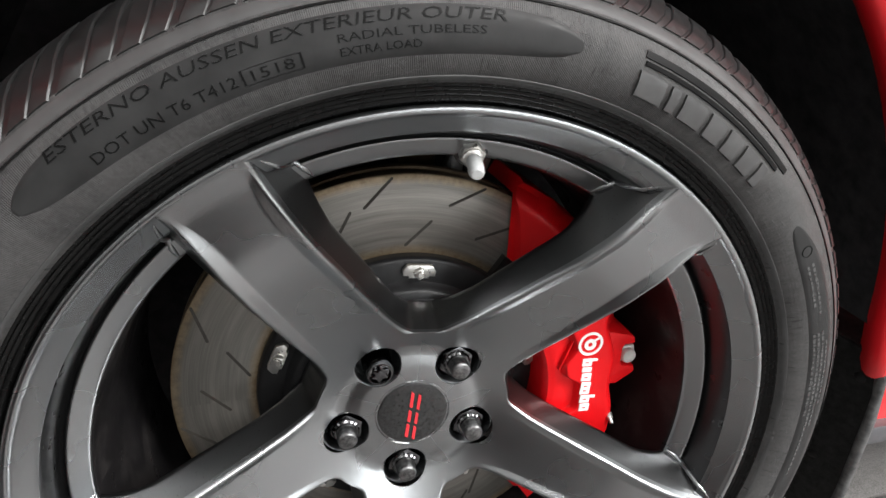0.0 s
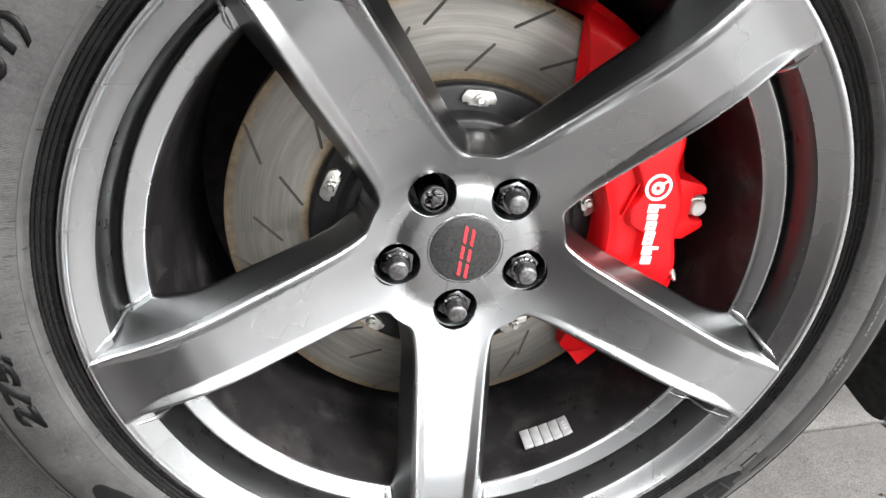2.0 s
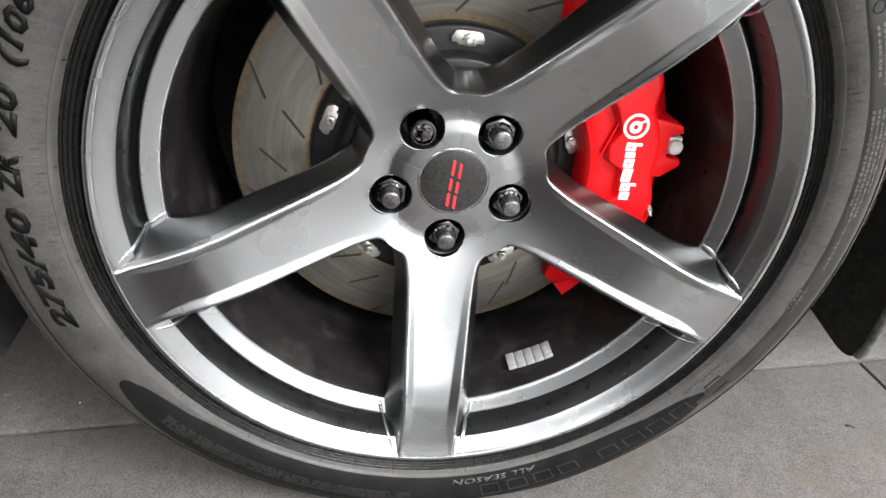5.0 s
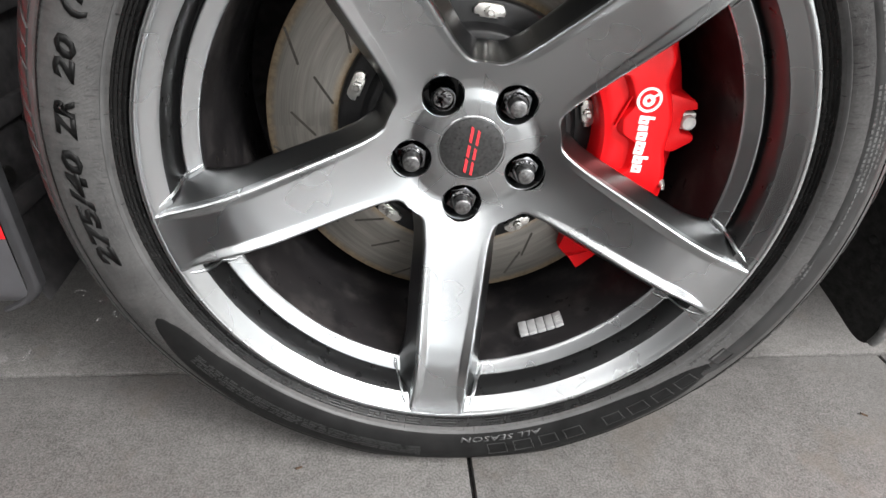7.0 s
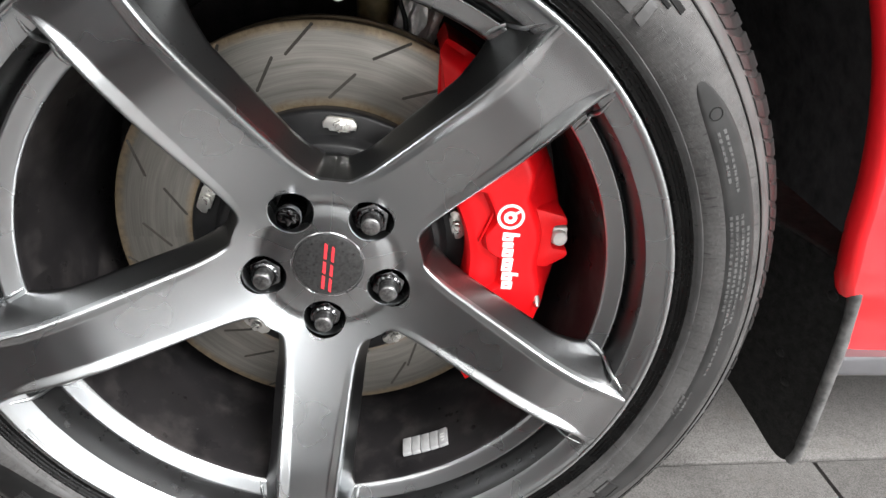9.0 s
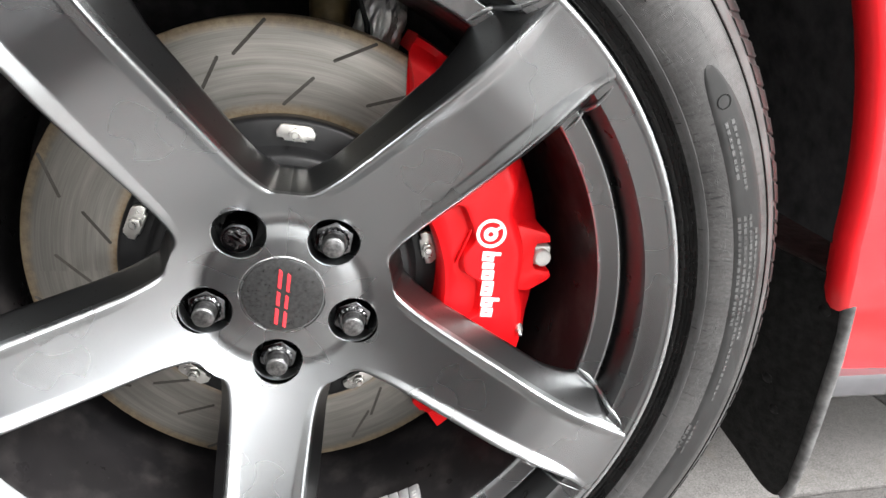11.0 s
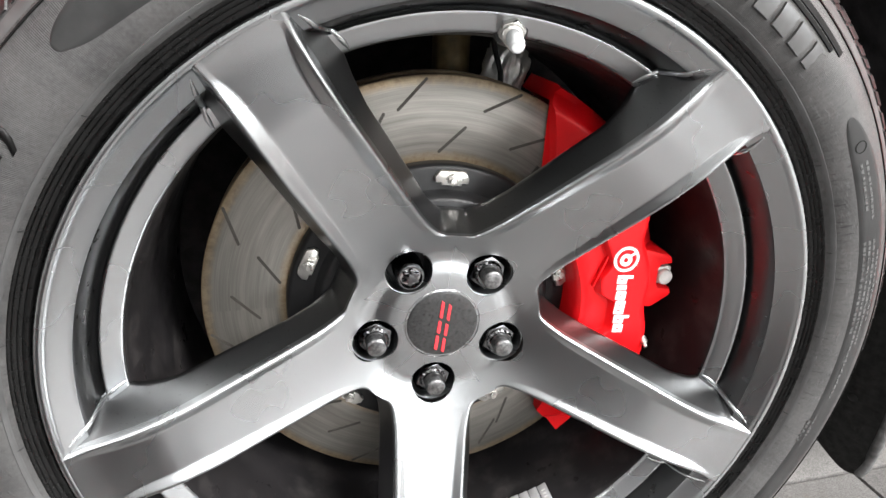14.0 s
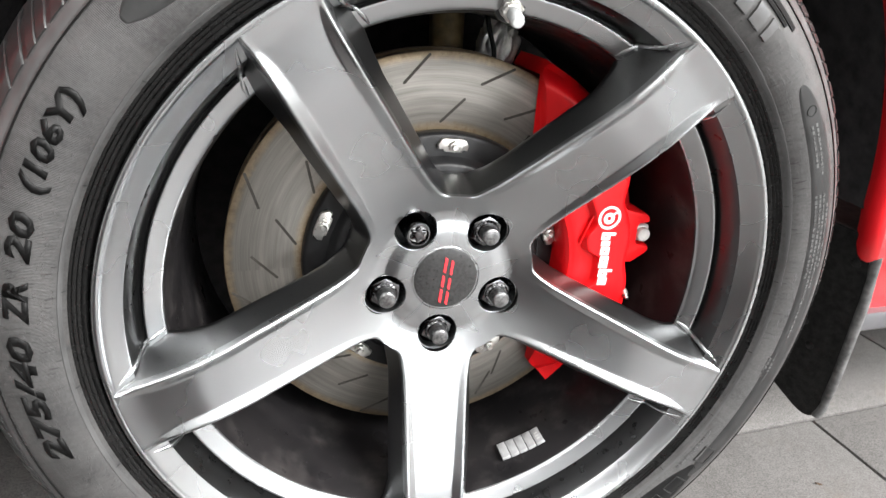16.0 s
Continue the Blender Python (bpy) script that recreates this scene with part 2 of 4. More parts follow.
# Unseen head wall, darkened so that the lower spoke reflects less.
HEAD_WALL_GREY = plain("grey_head_wall_paint", (0.20, 0.20, 0.205), 0.5, 0.0, 0.0, 0.06, 4)
# Colour of the unseen dark blocks that the wheel reflects.
DARK_BLOCK = plain("dark_block_paint", (0.03, 0.03, 0.032), 0.6, 0.0, 0.0, 0.1, 4)


# ---- mesh helpers ----
def mesh_from(name, verts, faces, material, smooth=True):
    me = bpy.data.meshes.new(name)
    me.from_pydata([tuple(v) for v in verts], [], faces)
    me.materials.append(material)
    bm = bmesh.new()
    bm.from_mesh(me)
    bmesh.ops.recalc_face_normals(bm, faces=bm.faces)
    bm.to_mesh(me)
    bm.free()
    if smooth:
        me.polygons.foreach_set("use_smooth", [True] * len(me.polygons))
        me.set_sharp_from_angle(angle=radians(38))
    return me


def put(name, me, parent=None, at=None, label=""):
    ob = new(name, me)
    if parent is not None:
        ob.parent = parent
    if at is not None:
        ob.matrix_basis = at
    return tagged(ob, label)


def part(name, bm, material, parent, label="", at=None, smooth=True):
    me = bpy.data.meshes.new(name)
    bmesh.ops.recalc_face_normals(bm, faces=bm.faces)
    bm.to_mesh(me)
    bm.free()
    me.materials.append(material)
    if smooth:
        me.polygons.foreach_set("use_smooth", [True] * len(me.polygons))
        me.set_sharp_from_angle(angle=radians(38))
    return put(name, me, parent, at, label)


def thing(name, label, category, at=None, group="", kind=""):
    ob = new(name)
    ob.empty_display_size = 0.05
    ob.matrix_basis = at or Matrix.Translation(HUB)
    return tagged(ob, label, category, group, kind)


def spin(angle):
    """A turn round the axle by degrees, from +x towards +z."""
    return Matrix.Rotation(radians(-angle), 4, "Y")


def pol(r, a, w):
    return Vector((r * math.cos(radians(a)), -w, r * math.sin(radians(a))))


def revolve(name, profile, material, steps=180, close=False):
    """A ring from (radius, outward) pairs round the axle."""
    n = len(profile)
    verts = [pol(r, 360 * k / steps, w) for k in range(steps) for r, w in profile]
    faces = []
    for k in range(steps):
        a, b = k * n, (k + 1) % steps * n
        for i in range(n if close else n - 1):
            j = (i + 1) % n
            faces.append((a + i, a + j, b + j, b + i))
    return mesh_from(name, verts, faces, material)


def lathe_bm(profile, steps=24, axis="w"):
    """A solid of revolution from (radius, outward) pairs, round the local -y axis."""
    bm = bmesh.new()
    rings = []
    for r, w in profile:
        if r < 1e-6:
            rings.append([bm.verts.new((0, -w, 0))])
        else:
            rings.append([bm.verts.new((r * math.cos(t), -w, r * math.sin(t))) for t in [2 * math.pi * k / steps for k in range(steps)]])
    for a, b in zip(rings, rings[1:]):
        for k in range(steps):
            j = (k + 1) % steps
            if len(a) == 1 and len(b) > 1:
                bm.faces.new((a[0], b[j], b[k]))
            elif len(b) == 1 and len(a) > 1:
                bm.faces.new((a[k], a[j], b[0]))
            elif len(a) > 1:
                bm.faces.new((a[k], a[j], b[j], b[k]))
    return bm


def prism_bm(outline, w0, w1, bevel=0.0):
    """A plate from (x, z) pairs, between two outward depths."""
    bm = bmesh.new()
    top = [bm.verts.new((x, -w1, z)) for x, z in outline]
    low = [bm.verts.new((x, -w0, z)) for x, z in outline]
    bm.faces.new(top)
    bm.faces.new(low[::-1])
    n = len(outline)
    for k in range(n):
        j = (k + 1) % n
        bm.faces.new((top[k], low[k], low[j], top[j]))
    if bevel:
        bmesh.ops.recalc_face_normals(bm, faces=bm.faces)
        edges = [e for e in bm.edges if all(v in top for v in e.verts)]
        bmesh.ops.bevel(bm, geom=edges, offset=bevel, segments=2, affect="EDGES", profile=0.5)
    return bm


def box_bm(sx, sy, sz, bevel=0.002, segments=2):
    bm = bmesh.new()
    bmesh.ops.create_cube(bm, size=1.0, matrix=Matrix.Diagonal((sx, sy, sz, 1)))
    if bevel:
        bmesh.ops.bevel(bm, geom=bm.edges[:], offset=bevel, segments=segments, affect="EDGES", profile=0.5)
    return bm


def lerp(x, xs, ys):
    return float(np.interp(x, xs, ys))


def smoothstep(a, b, x):
    t = min(1.0, max(0.0, (x - a) / (b - a)))
    return t * t * (3 - 2 * t)


def curve_fn(xs, ys):
    """A smooth curve through the points (monotone cubic)."""
    xs, ys = np.array(xs, float), np.array(ys, float)
    d = np.diff(ys) / np.diff(xs)
    m = np.r_[d[0], np.where(d[1:] * d[:-1] > 0, 2 * d[1:] * d[:-1] / (d[1:] + d[:-1] + 1e-12), 0), d[-1]]

    def f(x):
        x = min(max(x, xs[0]), xs[-1])
        i = min(int(np.searchsorted(xs, x, "right")) - 1, len(xs) - 2)
        h = xs[i + 1] - xs[i]
        t = (x - xs[i]) / h
        return float((2 * t**3 - 3 * t**2 + 1) * ys[i] + (t**3 - 2 * t**2 + t) * h * m[i] + (-2 * t**3 + 3 * t**2) * ys[i + 1] + (t**3 - t**2) * h * m[i + 1])

    return f


def tube_bm(points, radius, steps=10):
    bm = bmesh.new()
    rings = []
    pts = [Vector(p) for p in points]
    for i, p in enumerate(pts):
        d = (pts[min(i + 1, len(pts) - 1)] - pts[max(i - 1, 0)]).normalized()
        side = d.orthogonal().normalized()
        up = d.cross(side)
        r = radius[i] if hasattr(radius, "__len__") else radius
        rings.append([bm.verts.new(p + r * (math.cos(t) * side + math.sin(t) * up)) for t in [2 * math.pi * k / steps for k in range(steps)]])
    for a, b in zip(rings, rings[1:]):
        # start each ring at the vertex nearest to the last one's
        s = min(range(steps), key=lambda k: (b[k].co - a[0].co).length)
        for k in range(steps):
            bm.faces.new((a[k], a[(k + 1) % steps], b[(s + k + 1) % steps], b[(s + k) % steps]))
    bm.faces.new(rings[0][::-1])
    bm.faces.new(rings[-1])
    return bm


# ---- the room ----
def room():
    """A plain closed garage with a wide daylit door opening in its front wall."""
    ground = tagged(new("floor", mesh_from("floor", [(-5, -6.2, -0.012), (6, -6.2, -0.012), (6, 4, -0.012), (-5, 4, -0.012)], [(0, 1, 2, 3)], GROUT)), "tiled garage floor with dark grout joints", "floor", kind="structure")
    walls = (("wall_front_head", (0.5, -6.25, 2.235), (11.2, 0.1, 1.83), HEAD_WALL_GREY),
             ("wall_front_left", (-1.95, -6.25, 0.655), (6.1, 0.1, 1.33), WALL), ("wall_front_right", (5.9, -6.25, 0.655), (0.3, 0.1, 1.33), WALL),
             ("wall_back", (0.5, 4.05, 1.5), (11.2, 0.1, 3.2), WALL), ("wall_left", (-5.05, -1.1, 1.5), (0.1, 10.2, 3.2), WALL),
             # The low dark block and step are unseen, added to darken the wheel's reflections.
             ("wall_right", (6.05, -1.1, 1.5), (0.1, 10.2, 3.2), WALL), ("wall_low", (-0.25, -0.90, 0.14), (0.50, 0.64, 0.28), DARK_BLOCK),
             ("wall_step", (-0.32, -0.495, 0.03), (0.24, 0.17, 0.06), DARK_BLOCK))
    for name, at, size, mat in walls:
        tagged(part(name, box_bm(*size, 0), mat, None, at=Matrix.Translation(at), smooth=False), "plain painted garage wall or added dark block, unseen", "wall", kind="structure")
    tagged(part("ceiling", box_bm(11.2, 10.5, 0.1, 0), CEIL, None, at=Matrix.Translation((0.5, -1.1, 3.15)), smooth=False), "plain dark grey garage ceiling", "ceiling", kind="structure")
    tagged(part("backdrop", box_bm(6.5, 0.02, 2.6, 0), DAYLIGHT, None, at=Matrix.Translation((3.0, -6.6, 1.1)), smooth=False), "bright daylight outside the door opening", "backdrop", kind="structure")
    return ground


FLOOR = room()


def added_ceiling_light(x, y, sx, sy, watts):
    top = thing("added_ceiling_light", "unseen white panel lamp added under the ceiling", "ceiling lamp", Matrix.Translation((x, y, 3.1)), "ceiling lamps")
    part("housing", box_bm(sx + 0.06, sy + 0.06, 0.05, 0.004), WALL, top, at=Matrix.Translation((0, 0, -0.026)))
    area_light("panel_light", (x, y, 3.04), (x, y, 0), sx, sy, watts, (1.0, 0.99, 0.98))


# Unseen lamps, placed and powered to brighten wheel, tyre and floor.
for lx, ly in ((-2.4, -3.4), (0.6, -3.4), (-2.4, -5.0)):
    added_ceiling_light(lx, ly, 2.4, 0.9, 60)
added_ceiling_light(1.3, -5.0, 3.2, 0.9, 230)
added_ceiling_light(-1.5, -1.4, 2.2, 1.3, 50)
added_ceiling_light(2.1, -2.1, 2.0, 1.3, 430)
added_ceiling_light(3.6, -2.9, 2.6, 2.0, 700)
# Area lamp filling the unseen opening, sized to suit bright spoke reflections.
area_light("door_daylight", (3.43, -6.1, 0.665), (3.43, 0, 0.665), 4.6, 1.27, 120, (0.95, 0.98, 1.0))


# ---- the alloy wheel ----
FACE = curve_fn((0.0, 0.033, 0.045, 0.052, 0.058, 0.064, 0.072, 0.083, 0.105, 0.134, 0.163, 0.192, 0.205, 0.2167, 0.229, 0.2416, 0.256, 0.263, 0.2685, 0.2712, 0.29),
                (-0.0077, -0.0077, -0.0080, -0.0090, -0.0100, -0.0092, -0.0056, 0.0000, 0.0122, 0.0275, 0.0422, 0.0564, 0.0612, 0.0650, 0.0675, 0.0691, 0.0708, 0.0729, 0.0751, 0.0758, 0.0790))
# the faces of the spokes lie hollow between two raised edges
HOLLOW = curve_fn((0.080, 0.09, 0.105, 0.13, 0.17, 0.20, 0.225, 0.24, 0.250, 0.260, 0.28), (0.0, 0.0004, 0.0011, 0.0020, 0.0031, 0.0038, 0.0037, 0.0027, 0.0015, 0.0002, 0.0))
FLANK = curve_fn((0.082, 0.10, 0.13, 0.17, 0.20, 0.225, 0.24, 0.250, 0.258, 0.28), (0.10, 0.16, 0.21, 0.26, 0.29, 0.29, 0.26, 0.20, 0.13, 0.10))
CREST = 0.90
HALF = curve_fn((0.066, 0.070, 0.0735, 0.078, 0.085, 0.10, 0.13, 0.17, 0.21, 0.235, 0.2535, 0.262, 0.2685),
                (0.0500, 0.0445, 0.0395, 0.0366, 0.0348, 0.0326, 0.0312, 0.0300, 0.0284, 0.0280, 0.0281, 0.0285, 0.0291))
TAN36 = math.tan(radians(36))
P_WINDOW, P_END, LUG_R, LUG_HOLE = 0.0670, 0.2685, 0.0575, 0.0195


def half_width(p):
    return p * TAN36 if p <= P_WINDOW else min(p * TAN36, HALF(p))


def spoke_height(p, q):
    r = math.hypot(p, q)
    h = FACE(r)
    s = abs(q) / half_width(p)
    t = min(1.0, max(0.0, (s - CREST + FLANK(p)) / FLANK(p)))
    k = 0.17
    f = t * t / (2 * k * (1 - k)) if t < k else 1 - (1 - t) ** 2 / (2 * k * (1 - k)) if t > 1 - k else (t - k / 2) / (1 - k)
    h -= HOLLOW(p) * (1 - f)
    h -= 0.0026 * max(0.0, (s - 0.915) / 0.085) ** 2 * smoothstep(P_WINDOW, 0.085, p) * (1 - 0.6 * smoothstep(0.245, P_END, p))
    return h


def spoke_mesh():
    ps = list(np.arange(0.020, 0.094, 0.0013)) + list(np.arange(0.0945, P_END - 0.001, 0.0024)) + [P_END]
    cols = [(0, k / 12) for k in range(13)] + [(1, k / 9) for k in range(1, 10)] + [(2, f) for f in (0.12, 0.24, 0.38, 0.52, 0.66, 0.78, 0.9, 1.0)]
    ss = [(-1, z, f) for z, f in cols[:0:-1]] + [(1, z, f) for z, f in cols]
    ns = len(ss)
    grid, verts, faces = {}, [], []

    def add(x, q, w):
        verts.append((x, -w, q))
        return len(verts) - 1

    def spot(p, col):
        sgn, zone, f = col
        k = CREST - FLANK(p)
        q = sgn * half_width(p) * (k * f, k + FLANK(p) * f, CREST + (1 - CREST) * f)[zone]
        f = smoothstep(0.235, P_END, p)
        return p + (math.sqrt(0.2708**2 - q * q) - P_END) * f, q

    pts = [[spot(p, s) for s in ss] for p in ps]
    inside = [[math.hypot(p - LUG_R, q) < LUG_HOLE for p, q in row] for row in pts]
    for i in range(len(ps)):
        for j in range(ns):
            p, q = pts[i][j]
            if inside[i][j]:
                continue
            near = any(0 <= a < len(ps) and 0 <= b < ns and inside[a][b] for a in (i - 1, i, i + 1) for b in (j - 1, j, j + 1))
            if near:
                d = math.hypot(p - LUG_R, q)
                p, q = LUG_R + (p - LUG_R) / d * LUG_HOLE, q / d * LUG_HOLE
            grid[i, j] = add(p, q, spoke_height(p, q))
    for i in range(len(ps) - 1):
        for j in range(ns - 1):
            ks = [(i, j), (i + 1, j), (i + 1, j + 1), (i, j + 1)]
            if all(k in grid for k in ks):
                faces.append(tuple(grid[k] for k in ks))
    # the side walls, flaring towards the back
    sides = []
    for j, sgn in ((0, -1), (ns - 1, 1)):
        first = next(i for i, p in enumerate(ps) if p > P_WINDOW)
        last = None
        for i in range(first - 1, len(ps)):
            p = max(ps[i], P_WINDOW)
            e = 0.0015
            slope = (half_width(p + e) - half_width(max(p - e, P_WINDOW))) / (2 * e) if p > P_WINDOW + e else -1.376
            nx, nz = -slope, 1.0
            length = math.hypot(nx, nz)
            nx, nz = nx / length, sgn * nz / length
            x, q = pts[i][j]
            top = spoke_height(x, q)
            deep = lerp(p, (0.068, 0.085, 0.12, 0.2, 0.22, 0.24, 0.27), (0.034, 0.032, 0.026, 0.028, 0.034, 0.042, 0.046))
            flare = lerp(p, (0.068, 0.08, 0.10, 0.13, 0.195, 0.215, 0.235, 0.25, 0.27), (0.0125, 0.0118, 0.0105, 0.0115, 0.0120, 0.0145, 0.0185, 0.0225, 0.0270))
            col = [grid[i, j]]
            for d in (0.0006, 0.0016, 0.0030, 0.0044, deep * 0.45, deep * 0.84, deep * 0.9, deep * 0.96, deep):
                f = min(d / deep, 0.92)
                px, pq = x + nx * flare * f, q + nz * flare * f
                if abs(pq) > px * TAN36:
                    pq = sgn * px * TAN36
                col.append(add(px, pq, top - d))
            col.append(add(x, q * 0.6, top - deep - 0.002))
            if last:
                for a in range(len(col) - 1):
                    quad = (last[a], last[a + 1], col[a + 1], col[a])
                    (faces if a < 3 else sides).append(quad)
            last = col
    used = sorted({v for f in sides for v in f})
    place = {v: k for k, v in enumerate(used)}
    side_me = mesh_from("spoke_side", [verts[v] for v in used], [tuple(place[v] for v in f) for f in sides], SHADED_SIDE_PAINT)
    kept = sorted({v for f in faces for v in f})
    place = {v: k for k, v in enumerate(kept)}
    return mesh_from("spoke", [verts[v] for v in kept], [tuple(place[v] for v in f) for f in faces], PAINT), side_me


RIM_FACE = [(0.262, 0.050), (0.2705, 0.0640), (0.2722, 0.0680), (0.2728, 0.0722), (0.2725, 0.0743), (0.2716, 0.0755), (0.2702, 0.0758), (0.2687, 0.0753), (0.2678, 0.0744), (0.2673, 0.0734), (0.2669, 0.0727), (0.2662, 0.0719),
            (0.2620, 0.0682), (0.2577, 0.0643), (0.2556, 0.0624), (0.2552, 0.0619)]
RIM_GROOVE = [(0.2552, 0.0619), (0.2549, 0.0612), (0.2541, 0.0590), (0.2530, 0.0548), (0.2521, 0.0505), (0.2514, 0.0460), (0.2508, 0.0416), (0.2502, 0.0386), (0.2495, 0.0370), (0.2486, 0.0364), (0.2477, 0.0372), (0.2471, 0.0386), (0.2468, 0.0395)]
RIM_INNER = [(0.2468, 0.0395), (0.2465, 0.0399), (0.2459, 0.0399), (0.2447, 0.0391), (0.2426, 0.0377), (0.2405, 0.0364), (0.2380, 0.0348), (0.2358, 0.0333), (0.2346, 0.0324), (0.2340, 0.0314), (0.2336, 0.0304)]
RIM_BARREL = [(0.2336, 0.0304), (0.2331, 0.0294), (0.2327, 0.0275), (0.2323, 0.0240), (0.2318, 0.015), (0.2302, 0.006), (0.2296, -0.020), (0.2290, -0.06), (0.2290, -0.150), (0.236, -0.165), (0.252, -0.178),
              (0.262, -0.186), (0.2715, -0.190), (0.2715, -0.184), (0.245, -0.160), (0.240, -0.02), (0.250, 0.03), (0.262, 0.050)]


def alloy_wheel():
    top = thing("alloy_wheel", "five-spoke satin dark grey alloy wheel with dirt specks", "wheel")
    put("rim", revolve("rim", RIM_FACE, PAINT, 360), top)
    put("groove", revolve("groove", RIM_GROOVE, GROOVE, 360), top, label="groove round the rim, its dark reflection painted in")
    put("inner_lip", revolve("inner_lip", RIM_INNER, PAINT, 360), top)
    put("barrel", revolve("barrel", RIM_BARREL, BARREL, 180), top, label="black painted inner barrel")
    me, side_me = spoke_mesh()
    seat_me = None
    seam_me = {}
    seam = [(0.2664, 6.9, 0.0712), (0.2630, 7.5, 0.0680), (0.2590, 8.1, 0.0644), (0.2554, 8.6, 0.0604), (0.2530, 9.1, 0.0545), (0.2512, 9.6, 0.0470), (0.2497, 10.0, 0.0392), (0.2474, 10.4, 0.0384), (0.2440, 10.9, 0.0374), (0.2395, 11.4, 0.0346), (0.2350, 11.8, 0.0316)]
    along = [curve_fn(range(len(seam)), [p[i] for p in seam]) for i in range(3)]
    for k, a in enumerate(SPOKES):
        arm = put("spoke", me, top, spin(a))
        put("spoke_side", side_me, arm, label="spoke sides with shade painted into the colour")
        for sign in (-1, 1):
            if sign not in seam_me:
                ob = part("seam", tube_bm([pol(along[0](t), sign * along[1](t), along[2](t)) for t in np.linspace(0, len(seam) - 1, 30)], [0.0021 * min(1.0, 0.25 + k / 10, 0.55 + (29 - k) / 8) for k in range(30)], 10), PAINT, arm, "bright cast seam against the rim")
                seam_me[sign] = ob.data
            else:
                put("seam", seam_me[sign], arm, label="bright cast seam against the rim")
        profile = [(0.0203, FACE(LUG_R) - 0.0012), (0.0200, FACE(LUG_R) + 0.0006), (0.0192, FACE(LUG_R) + 0.0004), (0.0186, FACE(LUG_R) - 0.0010), (0.0168, -0.0260), (0.0158, -0.034), (0.0112, -0.040), (0.0, -0.041)]
        if seat_me is None:
            ob = part("lug_seat", lathe_bm(profile[1:], 40), PAINT, top, "dark machined lug hole", at=Matrix.Translation(pol(LUG_R, a, 0)))
            seat_me = ob.data
        else:
            put("lug_seat", seat_me, top, Matrix.Translation(pol(LUG_R, a, 0)), "dark machined lug hole")
    # the hub ring behind the cap
    put("hub_ring", revolve("hub_ring", [(0.0325, -0.0076), (0.0318, -0.0072), (0.0311, -0.0080), (0.0306, -0.0125), (0.02, -0.0130)], SEAT_DARK, 72), top)
    part("hub_core", lathe_bm([(0.0, -0.03), (0.064, -0.03), (0.066, -0.034), (0.066, -0.068), (0.0, -0.07)], 60), HAT_BLACK, top)
    return top


WHEEL = alloy_wheel()


def centre_cap():
    cap = part("centre_cap", lathe_bm([(0.0303, -0.012), (0.0303, -0.0078), (0.0296, -0.0066), (0.028, -0.0062), (0.015, -0.0056), (0.0, -0.0054)], 72), CAP_BLACK, WHEEL, "dusty black plastic centre cap")
    turn = spin(83)
    glyphs = []
    for x0, wide in ((-0.0245, 0.0135), (-0.0085, 0.0115), (0.0060, 0.0150)):
        # two leaning bars for each mark
        glyphs += [[(x0 + a * wide + 0.36 * b, b) for a, b in q] for q in (((0.0, -0.0046), (0.92, -0.0046), (1.0, -0.0022), (0.04, -0.0022)), ((0.0, 0.0016), (0.94, 0.0016), (1.0, 0.0042), (0.02, 0.0042)))]
    for g in glyphs:
        part("emblem_bar", prism_bm(g, -0.007, -0.0049), EMBLEM_RED, cap, "red emblem shape", at=turn)


centre_cap()


def lug_nut(angle, locking):
    nut = thing("lug_nut", "black chrome lug nut in its hole" if not locking else "black chrome locking lug nut with a keyed end", "lug nut", Matrix.Translation(HUB + pol(LUG_R, angle, 0)) @ spin(angle * 1.7), "lug nuts of the wheel")
    if locking:
        part("sleeve", lathe_bm([(0.0125, -0.039), (0.0122, -0.012), (0.0112, -0.006), (0.0108, 0.0015), (0.0100, 0.0028), (0.0088, 0.0028), (0.0084, 0.0018)], 40), CHROME_DARK, nut)
        wave = [(0.0062 + 0.0013 * math.cos(6 * t), t) for t in [2 * math.pi * k / 72 for k in range(72)]]
        part("key", prism_bm([(r * math.cos(t), r * math.sin(t)) for r, t in wave], -0.006, 0.0022, 0.0005), CHROME_DARK, nut)
        part("key_floor", lathe_bm([(0.0, -0.0004), (0.0106, -0.0004), (0.0106, -0.003), (0.0, -0.003)], 40), SEAT_DARK, nut)
    else:
        R = 0.0154
        hexa = [(R * math.cos(radians(60 * k)), R * math.sin(radians(60 * k))) for k in range(6)]
        bm = prism_bm(hexa, -0.039, -0.0115, 0.0014)
        part("hex", bm, CHROME_DARK, nut)
        part("end", lathe_bm([(0.0092, -0.0130), (0.0086, -0.0095), (0.0083, -0.0085), (0.0082, 0.0012), (0.0081, 0.0020), (0.0075, 0.0030), (0.0071, 0.0033), (0.0066, 0.00345), (0.0, 0.0036)], 40), NUT_END, nut, "flat round end, scuffed")
        collar = lathe_bm([(0.0, -0.0122), (0.0112, -0.0122), (0.0113, -0.0098), (0.0100, -0.0084), (0.0, -0.0084)], 80)
        for v in collar.verts:
            if math.hypot(v.co.x, v.co.z) > 0.010:
                f = 1.0 + 0.035 * math.cos(20 * math.atan2(v.co.z, v.co.x))
                v.co.x, v.co.z = v.co.x * f, v.co.z * f
        part("collar", collar, CHROME_DARK, nut, "fine ribbed ring")


for k, a in enumerate(SPOKES):
    lug_nut(a, k == 3)


